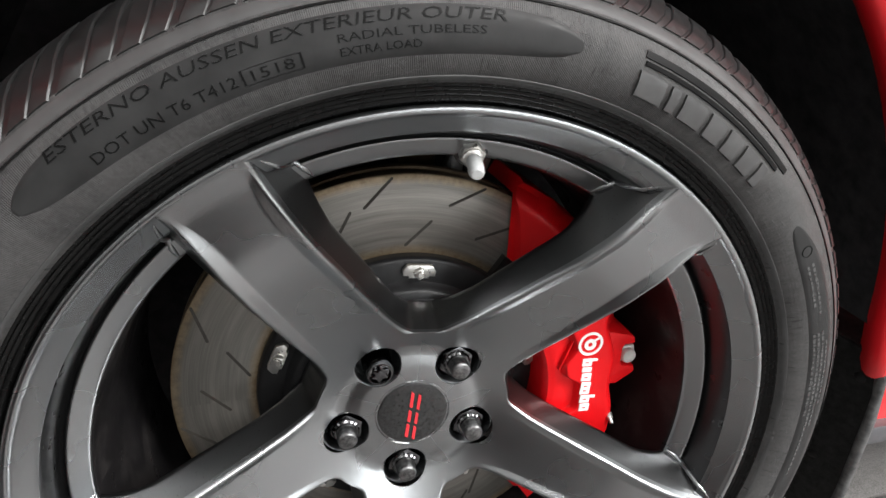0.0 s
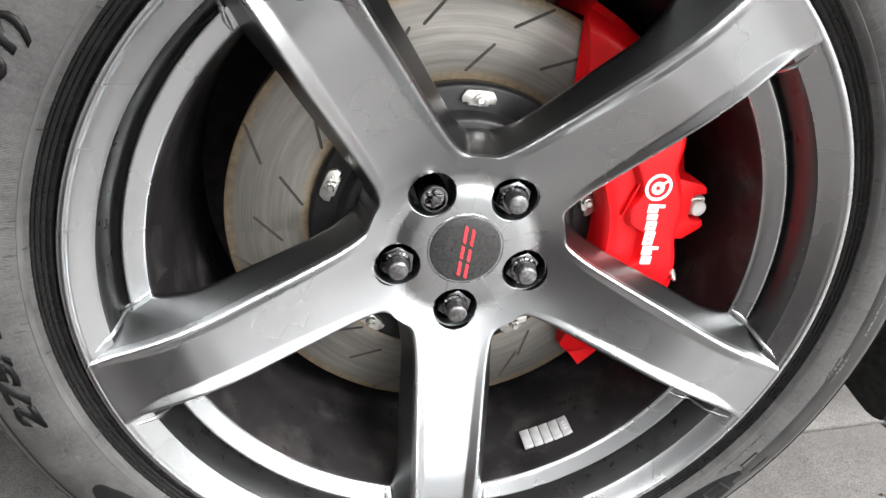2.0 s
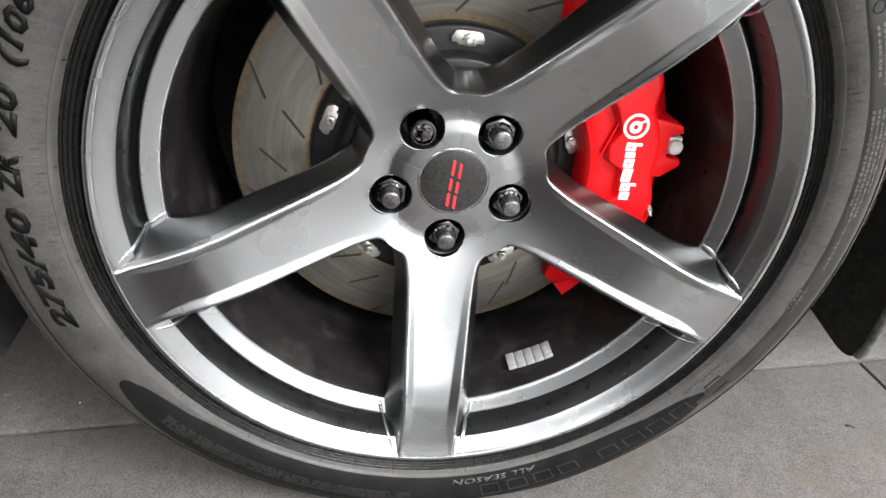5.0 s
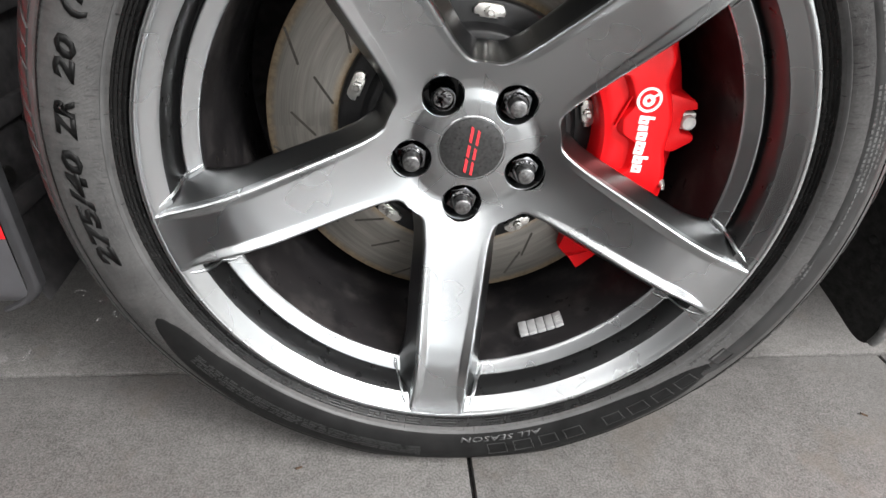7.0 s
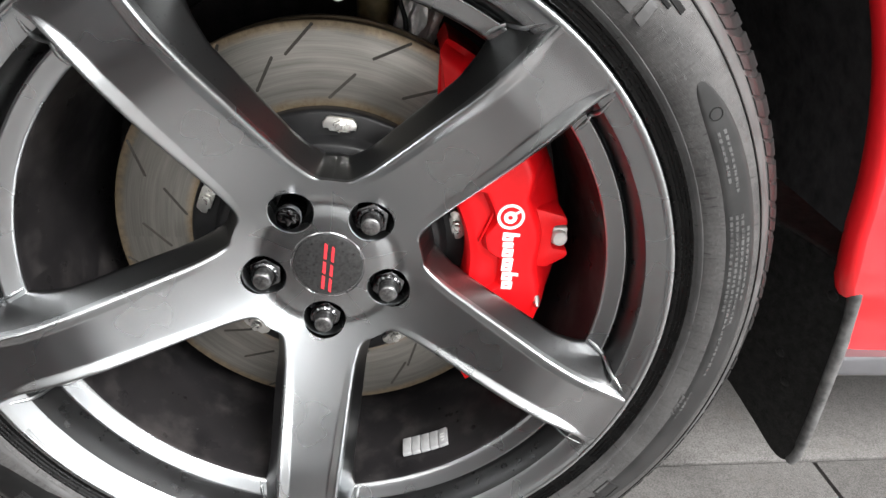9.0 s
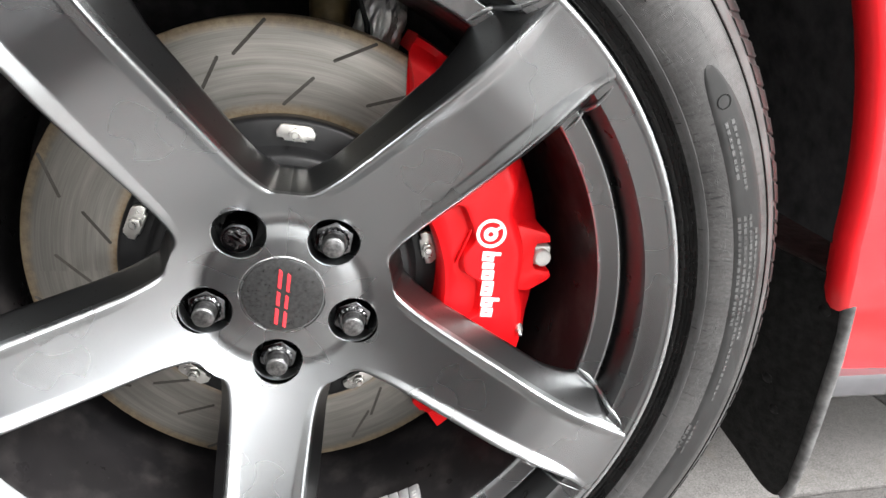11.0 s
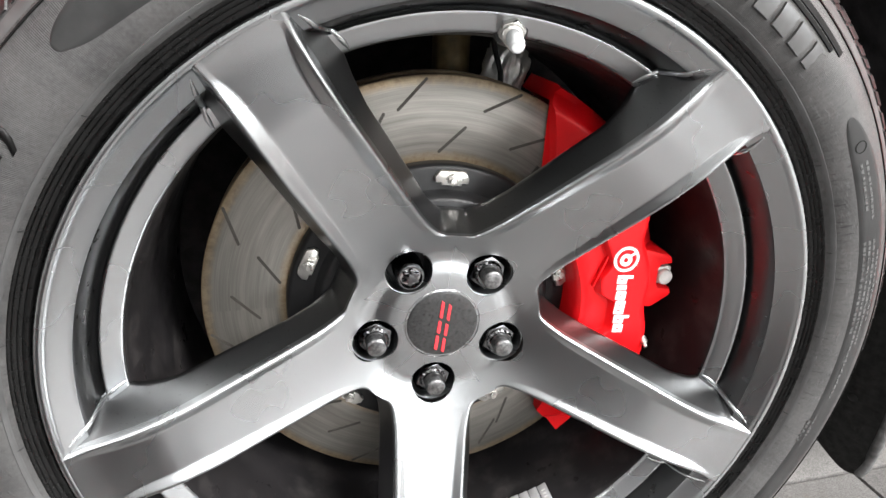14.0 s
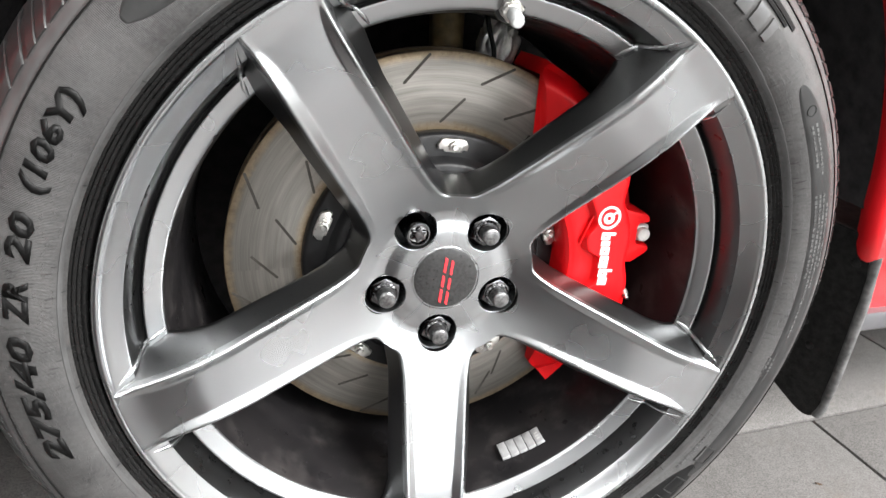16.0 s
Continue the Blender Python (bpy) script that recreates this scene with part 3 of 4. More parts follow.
def valve():
    base, tip = Vector((0.029, -0.017, 0.581)), Vector((0.0235, -0.0565, 0.569))
    d = (tip - base).normalized()
    m = Matrix.Translation(base) @ (Vector((0, -1, 0)).rotation_difference(d)).to_matrix().to_4x4()
    top = thing("tyre_valve", "silver metal tyre valve with a grey cap", "valve", m)
    part("collar", lathe_bm([(0.0, 0.0), (0.0118, 0.004), (0.0118, 0.0165), (0.0108, 0.0180), (0.0092, 0.0184), (0.0, 0.0184)], 32), GROOVE, top, "dark rubber seal")
    hexa = [(0.0088 * math.cos(radians(60 * k + 15)), 0.0088 * math.sin(radians(60 * k + 15))) for k in range(6)]
    part("nut", prism_bm(hexa, 0.0170, 0.0255, 0.001), STEEL, top)
    part("washer", lathe_bm([(0.0, 0.025), (0.0068, 0.025), (0.0070, 0.0272), (0.0060, 0.0285), (0.0046, 0.0290), (0.0046, 0.031), (0.0, 0.031)], 28), STEEL, top)
    cap_bm = lathe_bm([(0.0, 0.029), (0.0048, 0.029), (0.0050, 0.031), (0.0050, 0.0425), (0.0044, 0.0450), (0.0034, 0.0460), (0.0, 0.0460)], 24)
    for v in cap_bm.verts:
        if 0.030 < -v.co.y < 0.043:
            f = 1.0 + 0.05 * math.cos(12 * math.atan2(v.co.z, v.co.x))
            v.co.x, v.co.z = v.co.x * f, v.co.z * f
    part("cap", cap_bm, VALVE_CAP, top, "grey ribbed plastic cap")


valve()


def balance_weights():
    for k in range(5):
        a0 = -72.4 + 2.52 * k
        ob = thing("wheel_weight", "grey adhesive balance weight stuck in the barrel", "balance weight", Matrix.Translation(HUB) @ spin(a0 + 1.2) @ Matrix.Translation((0.2276, 0.0015 - 0.0006 * k, 0)), "balance weights")
        part("block", box_bm(0.0042, 0.0215, 0.0094, 0.0008), LEAD, ob)
        if k == 4:
            for j in range(3):
                part("mark", box_bm(0.0006, 0.0012, 0.004, 0), WALL, ob, at=Matrix.Translation((-0.0022, -0.005 + 0.004 * j, 0.0)))


balance_weights()


# ---- the tyre ----
BEAD = [(0.262, 0.050), (0.2712, 0.0665), (0.2738, 0.0700), (0.2746, 0.0722), (0.2756, 0.0730), (0.2776, 0.0736), (0.2780, 0.0732), (0.2784, 0.0738), (0.2802, 0.0746), (0.2806, 0.0742), (0.2810, 0.0748),
        (0.2828, 0.0757), (0.2832, 0.0753), (0.2836, 0.0759), (0.2846, 0.0766)]
WALL_LINE = [(0.2852, 0.0768), (0.2866, 0.0790), (0.2885, 0.0812), (0.2930, 0.0842), (0.3000, 0.0872), (0.3080, 0.0888), (0.3170, 0.0880),
             (0.3260, 0.0850), (0.3330, 0.0810), (0.3400, 0.0755), (0.3440, 0.0718), (0.3452, 0.0700), (0.3475, 0.0672), (0.3520, 0.0600)]
TYRE = BEAD + WALL_LINE + [(0.3560, 0.0510), (0.3582, 0.0420), (0.3595, 0.0300), (0.3605, 0.010), (0.3608, -0.055)]
TYRE_FULL = TYRE + [(r, -0.11 - w) for r, w in TYRE[-2::-1]]
SIDE = curve_fn([r for r, w in WALL_LINE], [w for r, w in WALL_LINE])


def squash(v):
    """Flattens the tyre on the floor and bulges the wall above it."""
    z = v.z + HUB.z
    r = math.hypot(v.x, v.z)
    a = math.degrees(math.atan2(v.z, v.x))
    near = math.exp(-((a + 90) / 20) ** 2)
    grow = smoothstep(0.276, 0.315, r)
    y = v.y - 0.004 * near * grow * (1 if v.y < 0.055 else -1) if r < 0.352 else v.y
    if z < 0.0035 + 0.020:
        t = z - 0.0235
        z = 0.0235 + t * (0.020 / (0.020 + 0.0215)) if z > 0.0235 - 0.0415 else 0.0035
    return Vector((v.x, y, max(z, 0.0008) - HUB.z))


def tyre():
    top = thing("tyre", "dusty black low-profile road tyre with raised lettering", "tyre")
    n, steps = len(TYRE_FULL), 288
    for name, lo, hi, mat, label in (("bead", 0, len(BEAD), BEAD_RUBBER, "wet black bead ring"), ("sidewall", len(BEAD), len(BEAD) + 9, RUBBER, "grey dusty sidewall with fine ribs"),
                                     ("carcass", len(BEAD) + 9, n - 1, TREAD_RUBBER, "")):
        prof = TYRE_FULL[lo : hi + 1]
        verts = [squash(pol(r, 360 * k / steps, w)) for k in range(steps) for r, w in prof]
        m = len(prof)
        faces = [(k * m + i, k * m + i + 1, (k + 1) % steps * m + i + 1, (k + 1) % steps * m + i) for k in range(steps) for i in range(m - 1)]
        put(name, mesh_from(name, verts, faces, mat), top, label=label)
    return top


TYRE_OB = tyre()


def on_side(r, a, lift):
    return squash(pol(r, a, SIDE(r) + lift))


def side_patch(name, inner, outer, a0, a1, mat, label="", lift=0.0003, steps=240, rows=10, parent=None):
    """A thin smooth field on the sidewall between two radii (functions of 0 to 1) and two angles."""
    verts, faces = [], []
    for i in range(steps + 1):
        t = i / steps
        a = a0 + (a1 - a0) * t
        lo, hi = inner(t), outer(t)
        for j in range(rows + 1):
            f = j / rows
            edge = 1 if 0 < j < rows and 0 < i < steps else -1.2
            verts.append(on_side(lo + (hi - lo) * f, a, lift * edge))
    m = rows + 1
    faces = [(i * m + j, i * m + j + 1, (i + 1) * m + j + 1, (i + 1) * m + j) for i in range(steps) for j in range(rows)]
    return put(name, mesh_from(name, verts, faces, mat), parent or TYRE_OB, label=label)


def lens_patch(c, h, a0, a1, mat, blunt=5.0, lean=0.0):
    """A smooth field with rounded or pointed ends; lean bends its ends towards the bead."""
    def mid(t):
        return c - lean * abs(2 * t - 1) ** 3

    def half(t):
        return h * max(0.0, 1 - abs(2 * t - 1) ** blunt) ** 0.5
    return side_patch("smooth_field", lambda t: mid(t) - half(t), lambda t: mid(t) + half(t), a0, a1, mat, "smooth field on the sidewall, the lowest with shade painted in")


lens_patch(0.3130, 0.0135, 134.0, 77.0, FIELD_RUBBER, 5.0)
lens_patch(0.3140, 0.0108, 38.0, -40.0, FIELD_RUBBER, 7.0, 0.004)
# Smooth lower field, widened and blackened to paint shade on the wall.
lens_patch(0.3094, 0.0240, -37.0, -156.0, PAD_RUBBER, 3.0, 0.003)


def sidewall_text(text, radius, height, a0, a1, mat, raise_by=0.0007, slant=0.0, bold=0.0, label=""):
    """Words bent round the tyre: tops outward, running from one angle to the other."""
    cu = bpy.data.curves.new("words", "FONT")
    cu.body, cu.shear, cu.offset, cu.resolution_u = text, slant, bold, 2
    ob = bpy.data.objects.new("words", cu)
    scene.collection.objects.link(ob)
    bpy.context.view_layer.update()
    me = bpy.data.meshes.new_from_object(ob.evaluated_get(bpy.context.evaluated_depsgraph_get()))
    bpy.data.objects.remove(ob)
    bm = bmesh.new()
    bm.from_mesh(me)
    bpy.data.meshes.remove(me)
    bmesh.ops.remove_doubles(bm, verts=bm.verts, dist=1e-5)
    bmesh.ops.triangulate(bm, faces=bm.faces)
    got = bmesh.ops.extrude_face_region(bm, geom=bm.faces[:])
    for v in got["geom"]:
        if isinstance(v, bmesh.types.BMVert):
            v.co.z = 1.0
    xs, ys = [v.co.x for v in bm.verts], [v.co.y for v in bm.verts]
    x0, x1 = min(xs), max(xs)
    for v in bm.verts:
        a = a0 + (a1 - a0) * (v.co.x - x0) / (x1 - x0)
        v.co = on_side(radius + height * v.co.y / 0.7, a, raise_by if v.co.z > 0.5 else -0.0006)
    return part("lettering", bm, mat, TYRE_OB, label, smooth=False)


def sidewall_bar(r0, r1, a0, a1, mat, lift=0.0009, slant=0.0, name="raised_bar", label=""):
    bm = bmesh.new()
    n = max(2, int(abs(a1 - a0) / 0.8) + 1)
    rows = []
    for k in range(n + 1):
        a = a0 + (a1 - a0) * k / n
        rows.append([bm.verts.new(on_side(r, a - slant * (r - r0) / (r1 - r0), h)) for r, h in ((r0, -0.0006), (r0 + 0.0003, lift), ((r0 + r1) / 2, lift), (r1 - 0.0003, lift), (r1, -0.0006))])
    for a, b in zip(rows, rows[1:]):
        for i in range(4):
            bm.faces.new((a[i], a[i + 1], b[i + 1], b[i]))
    bm.faces.new(rows[0])
    bm.faces.new(rows[-1][::-1])
    return part(name, bm, mat, TYRE_OB, label)


def tyre_marks():
    sidewall_text("275/40", 0.3045, 0.0125, 192.9, 173.5, LETTER_RUBBER, 0.0007, 0.2, 0.045, "dark raised size lettering")
    sidewall_text("ZR", 0.3045, 0.0125, 171.9, 166.2, LETTER_RUBBER, 0.0007, 0.2, 0.045, "dark raised size lettering")
    sidewall_text("20", 0.3045, 0.0125, 163.8, 157.6, LETTER_RUBBER, 0.0007, 0.2, 0.045, "dark raised size lettering")
    sidewall_text("(106Y)", 0.3055, 0.0120, 155.0, 142.6, LETTER_RUBBER, 0.0007, 0.2, 0.045, "dark raised load lettering")
    sidewall_text("TREADWEAR", 0.3290, 0.0045, 190.0, 180.0, RUBBER, 0.0004)
    sidewall_text("TRACTION", 0.3290, 0.0045, 176.0, 168.5, RUBBER, 0.0004)
    sidewall_text("TEMPERATURE", 0.3290, 0.0045, 165.0, 154.0, RUBBER, 0.0004)
    sidewall_text("ESTERNO AUSSEN EXTERIEUR OUTER", 0.3185, 0.0055, 128.5, 85.5, LETTER_RUBBER, 0.0007, 0.15, 0.0, "raised lettering")
    sidewall_text("DOT UN T6 T412", 0.3050, 0.0055, 125.5, 111.0, LETTER_RUBBER, 0.0006, 0.0, 0.0, "raised lettering")
    sidewall_text("1518", 0.3052, 0.0050, 109.6, 105.6, LETTER_RUBBER, 0.0006, 0.0, 0.0, "raised lettering")
    sidewall_text("RADIAL TUBELESS", 0.3115, 0.0040, 101.4, 87.4, LETTER_RUBBER, 0.0005)
    sidewall_text("EXTRA LOAD", 0.3050, 0.0040, 101.4, 93.7, LETTER_RUBBER, 0.0005)
    sidewall_text("ALL SEASON", 0.2925, 0.0045, -73.0, -90.0, SHINY_RUBBER, 0.0007, 0.15, 0.01)
    # fine rings round the sidewall
    side_patch("shoulder_band", lambda t: 0.3316, lambda t: 0.3384, 0, 360, BAND_RUBBER, "paler band round the shoulder", 0.0002, 288, 4)
    side_patch("rim_rib", lambda t: 0.2868, lambda t: 0.2902, 0, 360, BAND_RUBBER, "paler rib beside the bead", 0.0006, 288, 4)
    # an oval frame round the date digits
    for r0, r1, b0, b1 in ((0.3036, 0.3042, 110.2, 105.0), (0.3112, 0.3118, 110.2, 105.0), (0.3036, 0.3118, 110.5, 110.3), (0.3036, 0.3118, 105.0, 104.8)):
        sidewall_bar(r0, r1, b0, b1, LETTER_RUBBER, 0.0007, 0, "date_frame")
    # three close rows of print too small to read
    random.seed(8)
    bm = bmesh.new()
    for row in range(4):
        a = -98.0
        while a > -146.0:
            w = random.uniform(0.12, 0.3)
            if random.random() < 0.86:
                r0 = 0.3030 + 0.0030 * row + random.uniform(-0.0002, 0.0002)
                quad = [bm.verts.new(on_side(r0 + dr, a - da, h)) for h in (-0.0002, 0.0007) for dr, da in ((0, 0), (0.0019, 0), (0.0019, w), (0, w))]
                for f in ((4, 5, 6, 7), (0, 4, 7, 3), (1, 2, 6, 5), (0, 1, 5, 4), (2, 3, 7, 6)):
                    bm.faces.new([quad[x] for x in f])
            a -= w + random.uniform(0.06, 0.16)
    tagged(part("fine_print", bm, FIELD_RUBBER, TYRE_OB, "rows of tiny raised print", smooth=False), kind="stuff")
    sidewall_bar(0.3296, 0.3312, 0, 360, PAD_RUBBER, 0.0007, 0, "shoulder_line", "dark line round the shoulder")
    # the maker's name: plain raised blocks under a long bar
    a = 69.6
    for k, wide in enumerate((3.6, 1.2, 3.4, 2.6, 2.4, 2.4, 1.3)):
        sidewall_bar(0.2985, 0.3125, a, a - wide, BAR_RUBBER, 0.0017, -0.5, "name_block", "shiny raised block of the maker's name")
        a -= wide + 0.85
    sidewall_bar(0.3155, 0.3185, 69.8, 47.0, PAD_RUBBER, 0.0009, 0, "name_bar", "long raised bar")
    sidewall_bar(0.3195, 0.3240, 70.0, 45.5, PAD_RUBBER, 0.0005, 0, "name_bar", "long raised bar")
    # the tread pattern's name: plain raised blocks
    a = -33.0
    for wide in (3.4, 0, 3.6, 3.4, 3.6, 3.6, 0, 3.6, 3.4, 3.6, 3.6):
        if wide:
            for r0, r1, b0, b1, lean in ((0.2995, 0.3004, a, a - wide, 0.0), (0.3116, 0.3125, a, a - wide, 0.0), (0.2995, 0.3125, a, a - 0.2, -0.4), (0.2995, 0.3125, a - wide, a - wide - 0.2, -0.4)):
                sidewall_bar(r0, r1, b0, b1, FIELD_RUBBER, 0.0011, lean, "name_outline", "raised outline of a block")
            a -= wide + 1.7
        else:
            a -= 3.0
    # small marks that cannot be read
    random.seed(4)
    for r, a0, a1 in ((0.2925, -30, -40), (0.3075, 31.0, 24.5), (0.3120, 31.0, 22.5), (0.3055, 19, 4), (0.3095, 19, -8), (0.3135, 19, 2), (0.3175, 17, 6), (0.3020, -12, -16), (0.3060, -11, -17)):
        a = a0
        while a > a1:
            w = random.uniform(0.35, 0.75)
            sidewall_bar(r, r + 0.0026, a, a - w, SHINY_RUBBER, 0.0005, 0, "small_mark")
            a -= w + random.uniform(0.2, 0.45)
    bm = bmesh.new()
    loops = []
    for k in range(28):
        t = 2 * math.pi * k / 28
        loops.append([bm.verts.new(on_side(0.3115 + rr * math.cos(t), 33.3 + math.degrees(rr * math.sin(t) / 0.3115), h)) for rr, h in ((0.0046, -0.0005), (0.0045, 0.0006), (0.0039, 0.0006), (0.0038, -0.0005))])
    for k in range(28):
        a, b = loops[k], loops[(k + 1) % 28]
        for i in range(3):
            bm.faces.new((a[i], a[i + 1], b[i + 1], b[i]))
    part("approval_ring", bm, PAD_RUBBER, TYRE_OB)
    # short moulding nibs on the bead
    for a in range(0, 360, 15):
        sidewall_bar(0.2853, 0.2882, a + 3.0, a + 2.85, FIELD_RUBBER, 0.0005, 0, "bead_nib")


tyre_marks()


def tread_blocks():
    """Slanted shoulder blocks of the tread, each cut in two by a narrow sipe."""
    prof = [(0.3388, 0.0758), (0.3398, 0.0768), (0.3436, 0.0736), (0.3474, 0.0692), (0.3530, 0.0602), (0.3580, 0.0500), (0.3612, 0.0380), (0.3632, 0.0230), (0.3560, 0.0225)]
    shapes = []
    for wide in (2.05, 1.55, 2.45):
        bm = bmesh.new()
        rows = []
        for f, down in ((0.0, 0.0042), (0.02, 0.0006), (0.08, 0.0), (0.92, 0.0), (0.98, 0.0006), (1.0, 0.0042)):
            rows.append([bm.verts.new(pol(r - down, (f - 0.5) * wide - 0.62 * i, w - down * 0.5)) for i, (r, w) in enumerate(prof)])
        for a, b in zip(rows, rows[1:]):
            for i in range(len(prof) - 1):
                bm.faces.new((a[i], a[i + 1], b[i + 1], b[i]))
        bm.faces.new(rows[0])
        bm.faces.new(rows[-1][::-1])
        ob = part("tread_block", bm, TREAD_RUBBER, TYRE_OB, at=spin(90))
        shapes.append((ob.data, wide))
        bpy.data.objects.remove(ob)
    a, k = 0.0, 0
    while a < 356.0:
        me, wide = shapes[(k // 2 * 7 + k // 6) % 3]
        mid = a + wide / 2
        if not 222 < mid < 318:
            put("tread_block", me, TYRE_OB, spin(mid))
        a += wide + (0.22 if k % 2 == 0 else 0.75)
        k += 1


tread_blocks()


# ---- the brake disc ----
def brake_disc():
    top = thing("brake_disc", "slotted iron brake disc with rusty edges", "brake disc")
    put("friction_ring", revolve("friction_ring", [(0.1225, -0.0560), (0.1240, -0.0552), (0.1950, -0.0550), (0.1964, -0.0560), (0.1965, -0.0640), (0.1945, -0.0650), (0.1945, -0.0760), (0.1965, -0.0770), (0.1965, -0.086), (0.1225, -0.086)], DISC, 240, True), top, label="brushed grey iron ring with brown rust bands")
    put("hat", revolve("hat", [(0.1285, -0.0600), (0.1275, -0.0500), (0.1262, -0.0470), (0.1235, -0.0455), (0.1060, -0.0450), (0.1030, -0.0420), (0.1010, -0.0380), (0.0985, -0.0365), (0.0940, -0.0362), (0.0920, -0.0340), (0.080, -0.0330), (0.02, -0.0325)], HAT_BLACK, 120), top, label="black coated disc hat")
    # Dark inlays on the flat face, painting the shade of cut slots.
    slots = ((100.7, 0.172), (76.9, 0.172), (89.2, 0.135), (159.4, 0.173), (147.1, 0.1345), (169.7, 0.134), (183.4, 0.151), (194.5, 0.1715), (243.0, 0.149), (295.3, 0.163), (303.5, 0.146),
             (124.0, 0.172), (135.5, 0.151), (112.5, 0.150), (208, 0.135), (219, 0.172), (231, 0.135), (255, 0.172), (270, 0.151), (283, 0.135), (65, 0.15), (53, 0.135), (40, 0.172), (20, 0.15), (0, 0.172), (330, 0.15))
    for a, r in slots:
        p, q = pol(r, a, 0), pol(r + 0.0212, a - 7.8, 0)
        d, mid = q - p, (p + q) / 2
        n = 8
        half, wide = d.length / 2, 0.00125
        outline = [(half + wide * math.cos(t), wide * math.sin(t)) for t in np.linspace(-math.pi / 2, math.pi / 2, n)] + [(-half - wide * math.cos(t), -wide * math.sin(t)) for t in np.linspace(-math.pi / 2, math.pi / 2, n)]
        part("slot", prism_bm(outline, -0.056, -0.05492), SLOT_DARK, top, at=Matrix.Translation(mid) @ spin(math.degrees(math.atan2(d.z, d.x))))
    # ten floating fasteners between hat and ring
    clip = None
    for k in range(10):
        at = spin(84.6 + 36 * k) @ Matrix.Translation((0.1165, 0.0402, 0)) @ Matrix.Scale(1.22, 4)
        if clip is None:
            outline = [(-0.0046, -0.0068), (-0.0046, 0.0068), (-0.003, 0.0072), (-0.003, 0.0112), (0.0006, 0.0118), (0.0046, 0.0092), (0.0052, 0.0068), (0.0052, -0.0068), (0.0046, -0.0092), (0.0006, -0.0118), (-0.003, -0.0112), (-0.003, -0.0072)]
            a = part("clip", prism_bm(outline, -0.003, 0.0006, 0.0006), STEEL, top, "silver fastener plate", at=at)
            b = part("bolt", prism_bm([(0.0042 * math.cos(radians(60 * j)), 0.0042 * math.sin(radians(60 * j))) for j in range(6)], 0.0, 0.0042, 0.0006), STEEL, a)
            c = part("stud", lathe_bm([(0.0026, 0.004), (0.0026, 0.0058), (0.002, 0.0064), (0.0, 0.0064)], 14), STEEL, a)
            clip = (a.data, b.data, c.data)
        else:
            a = put("clip", clip[0], top, at, "silver fastener plate")
            put("bolt", clip[1], a)
            put("stud", clip[2], a)
    return top


brake_disc()


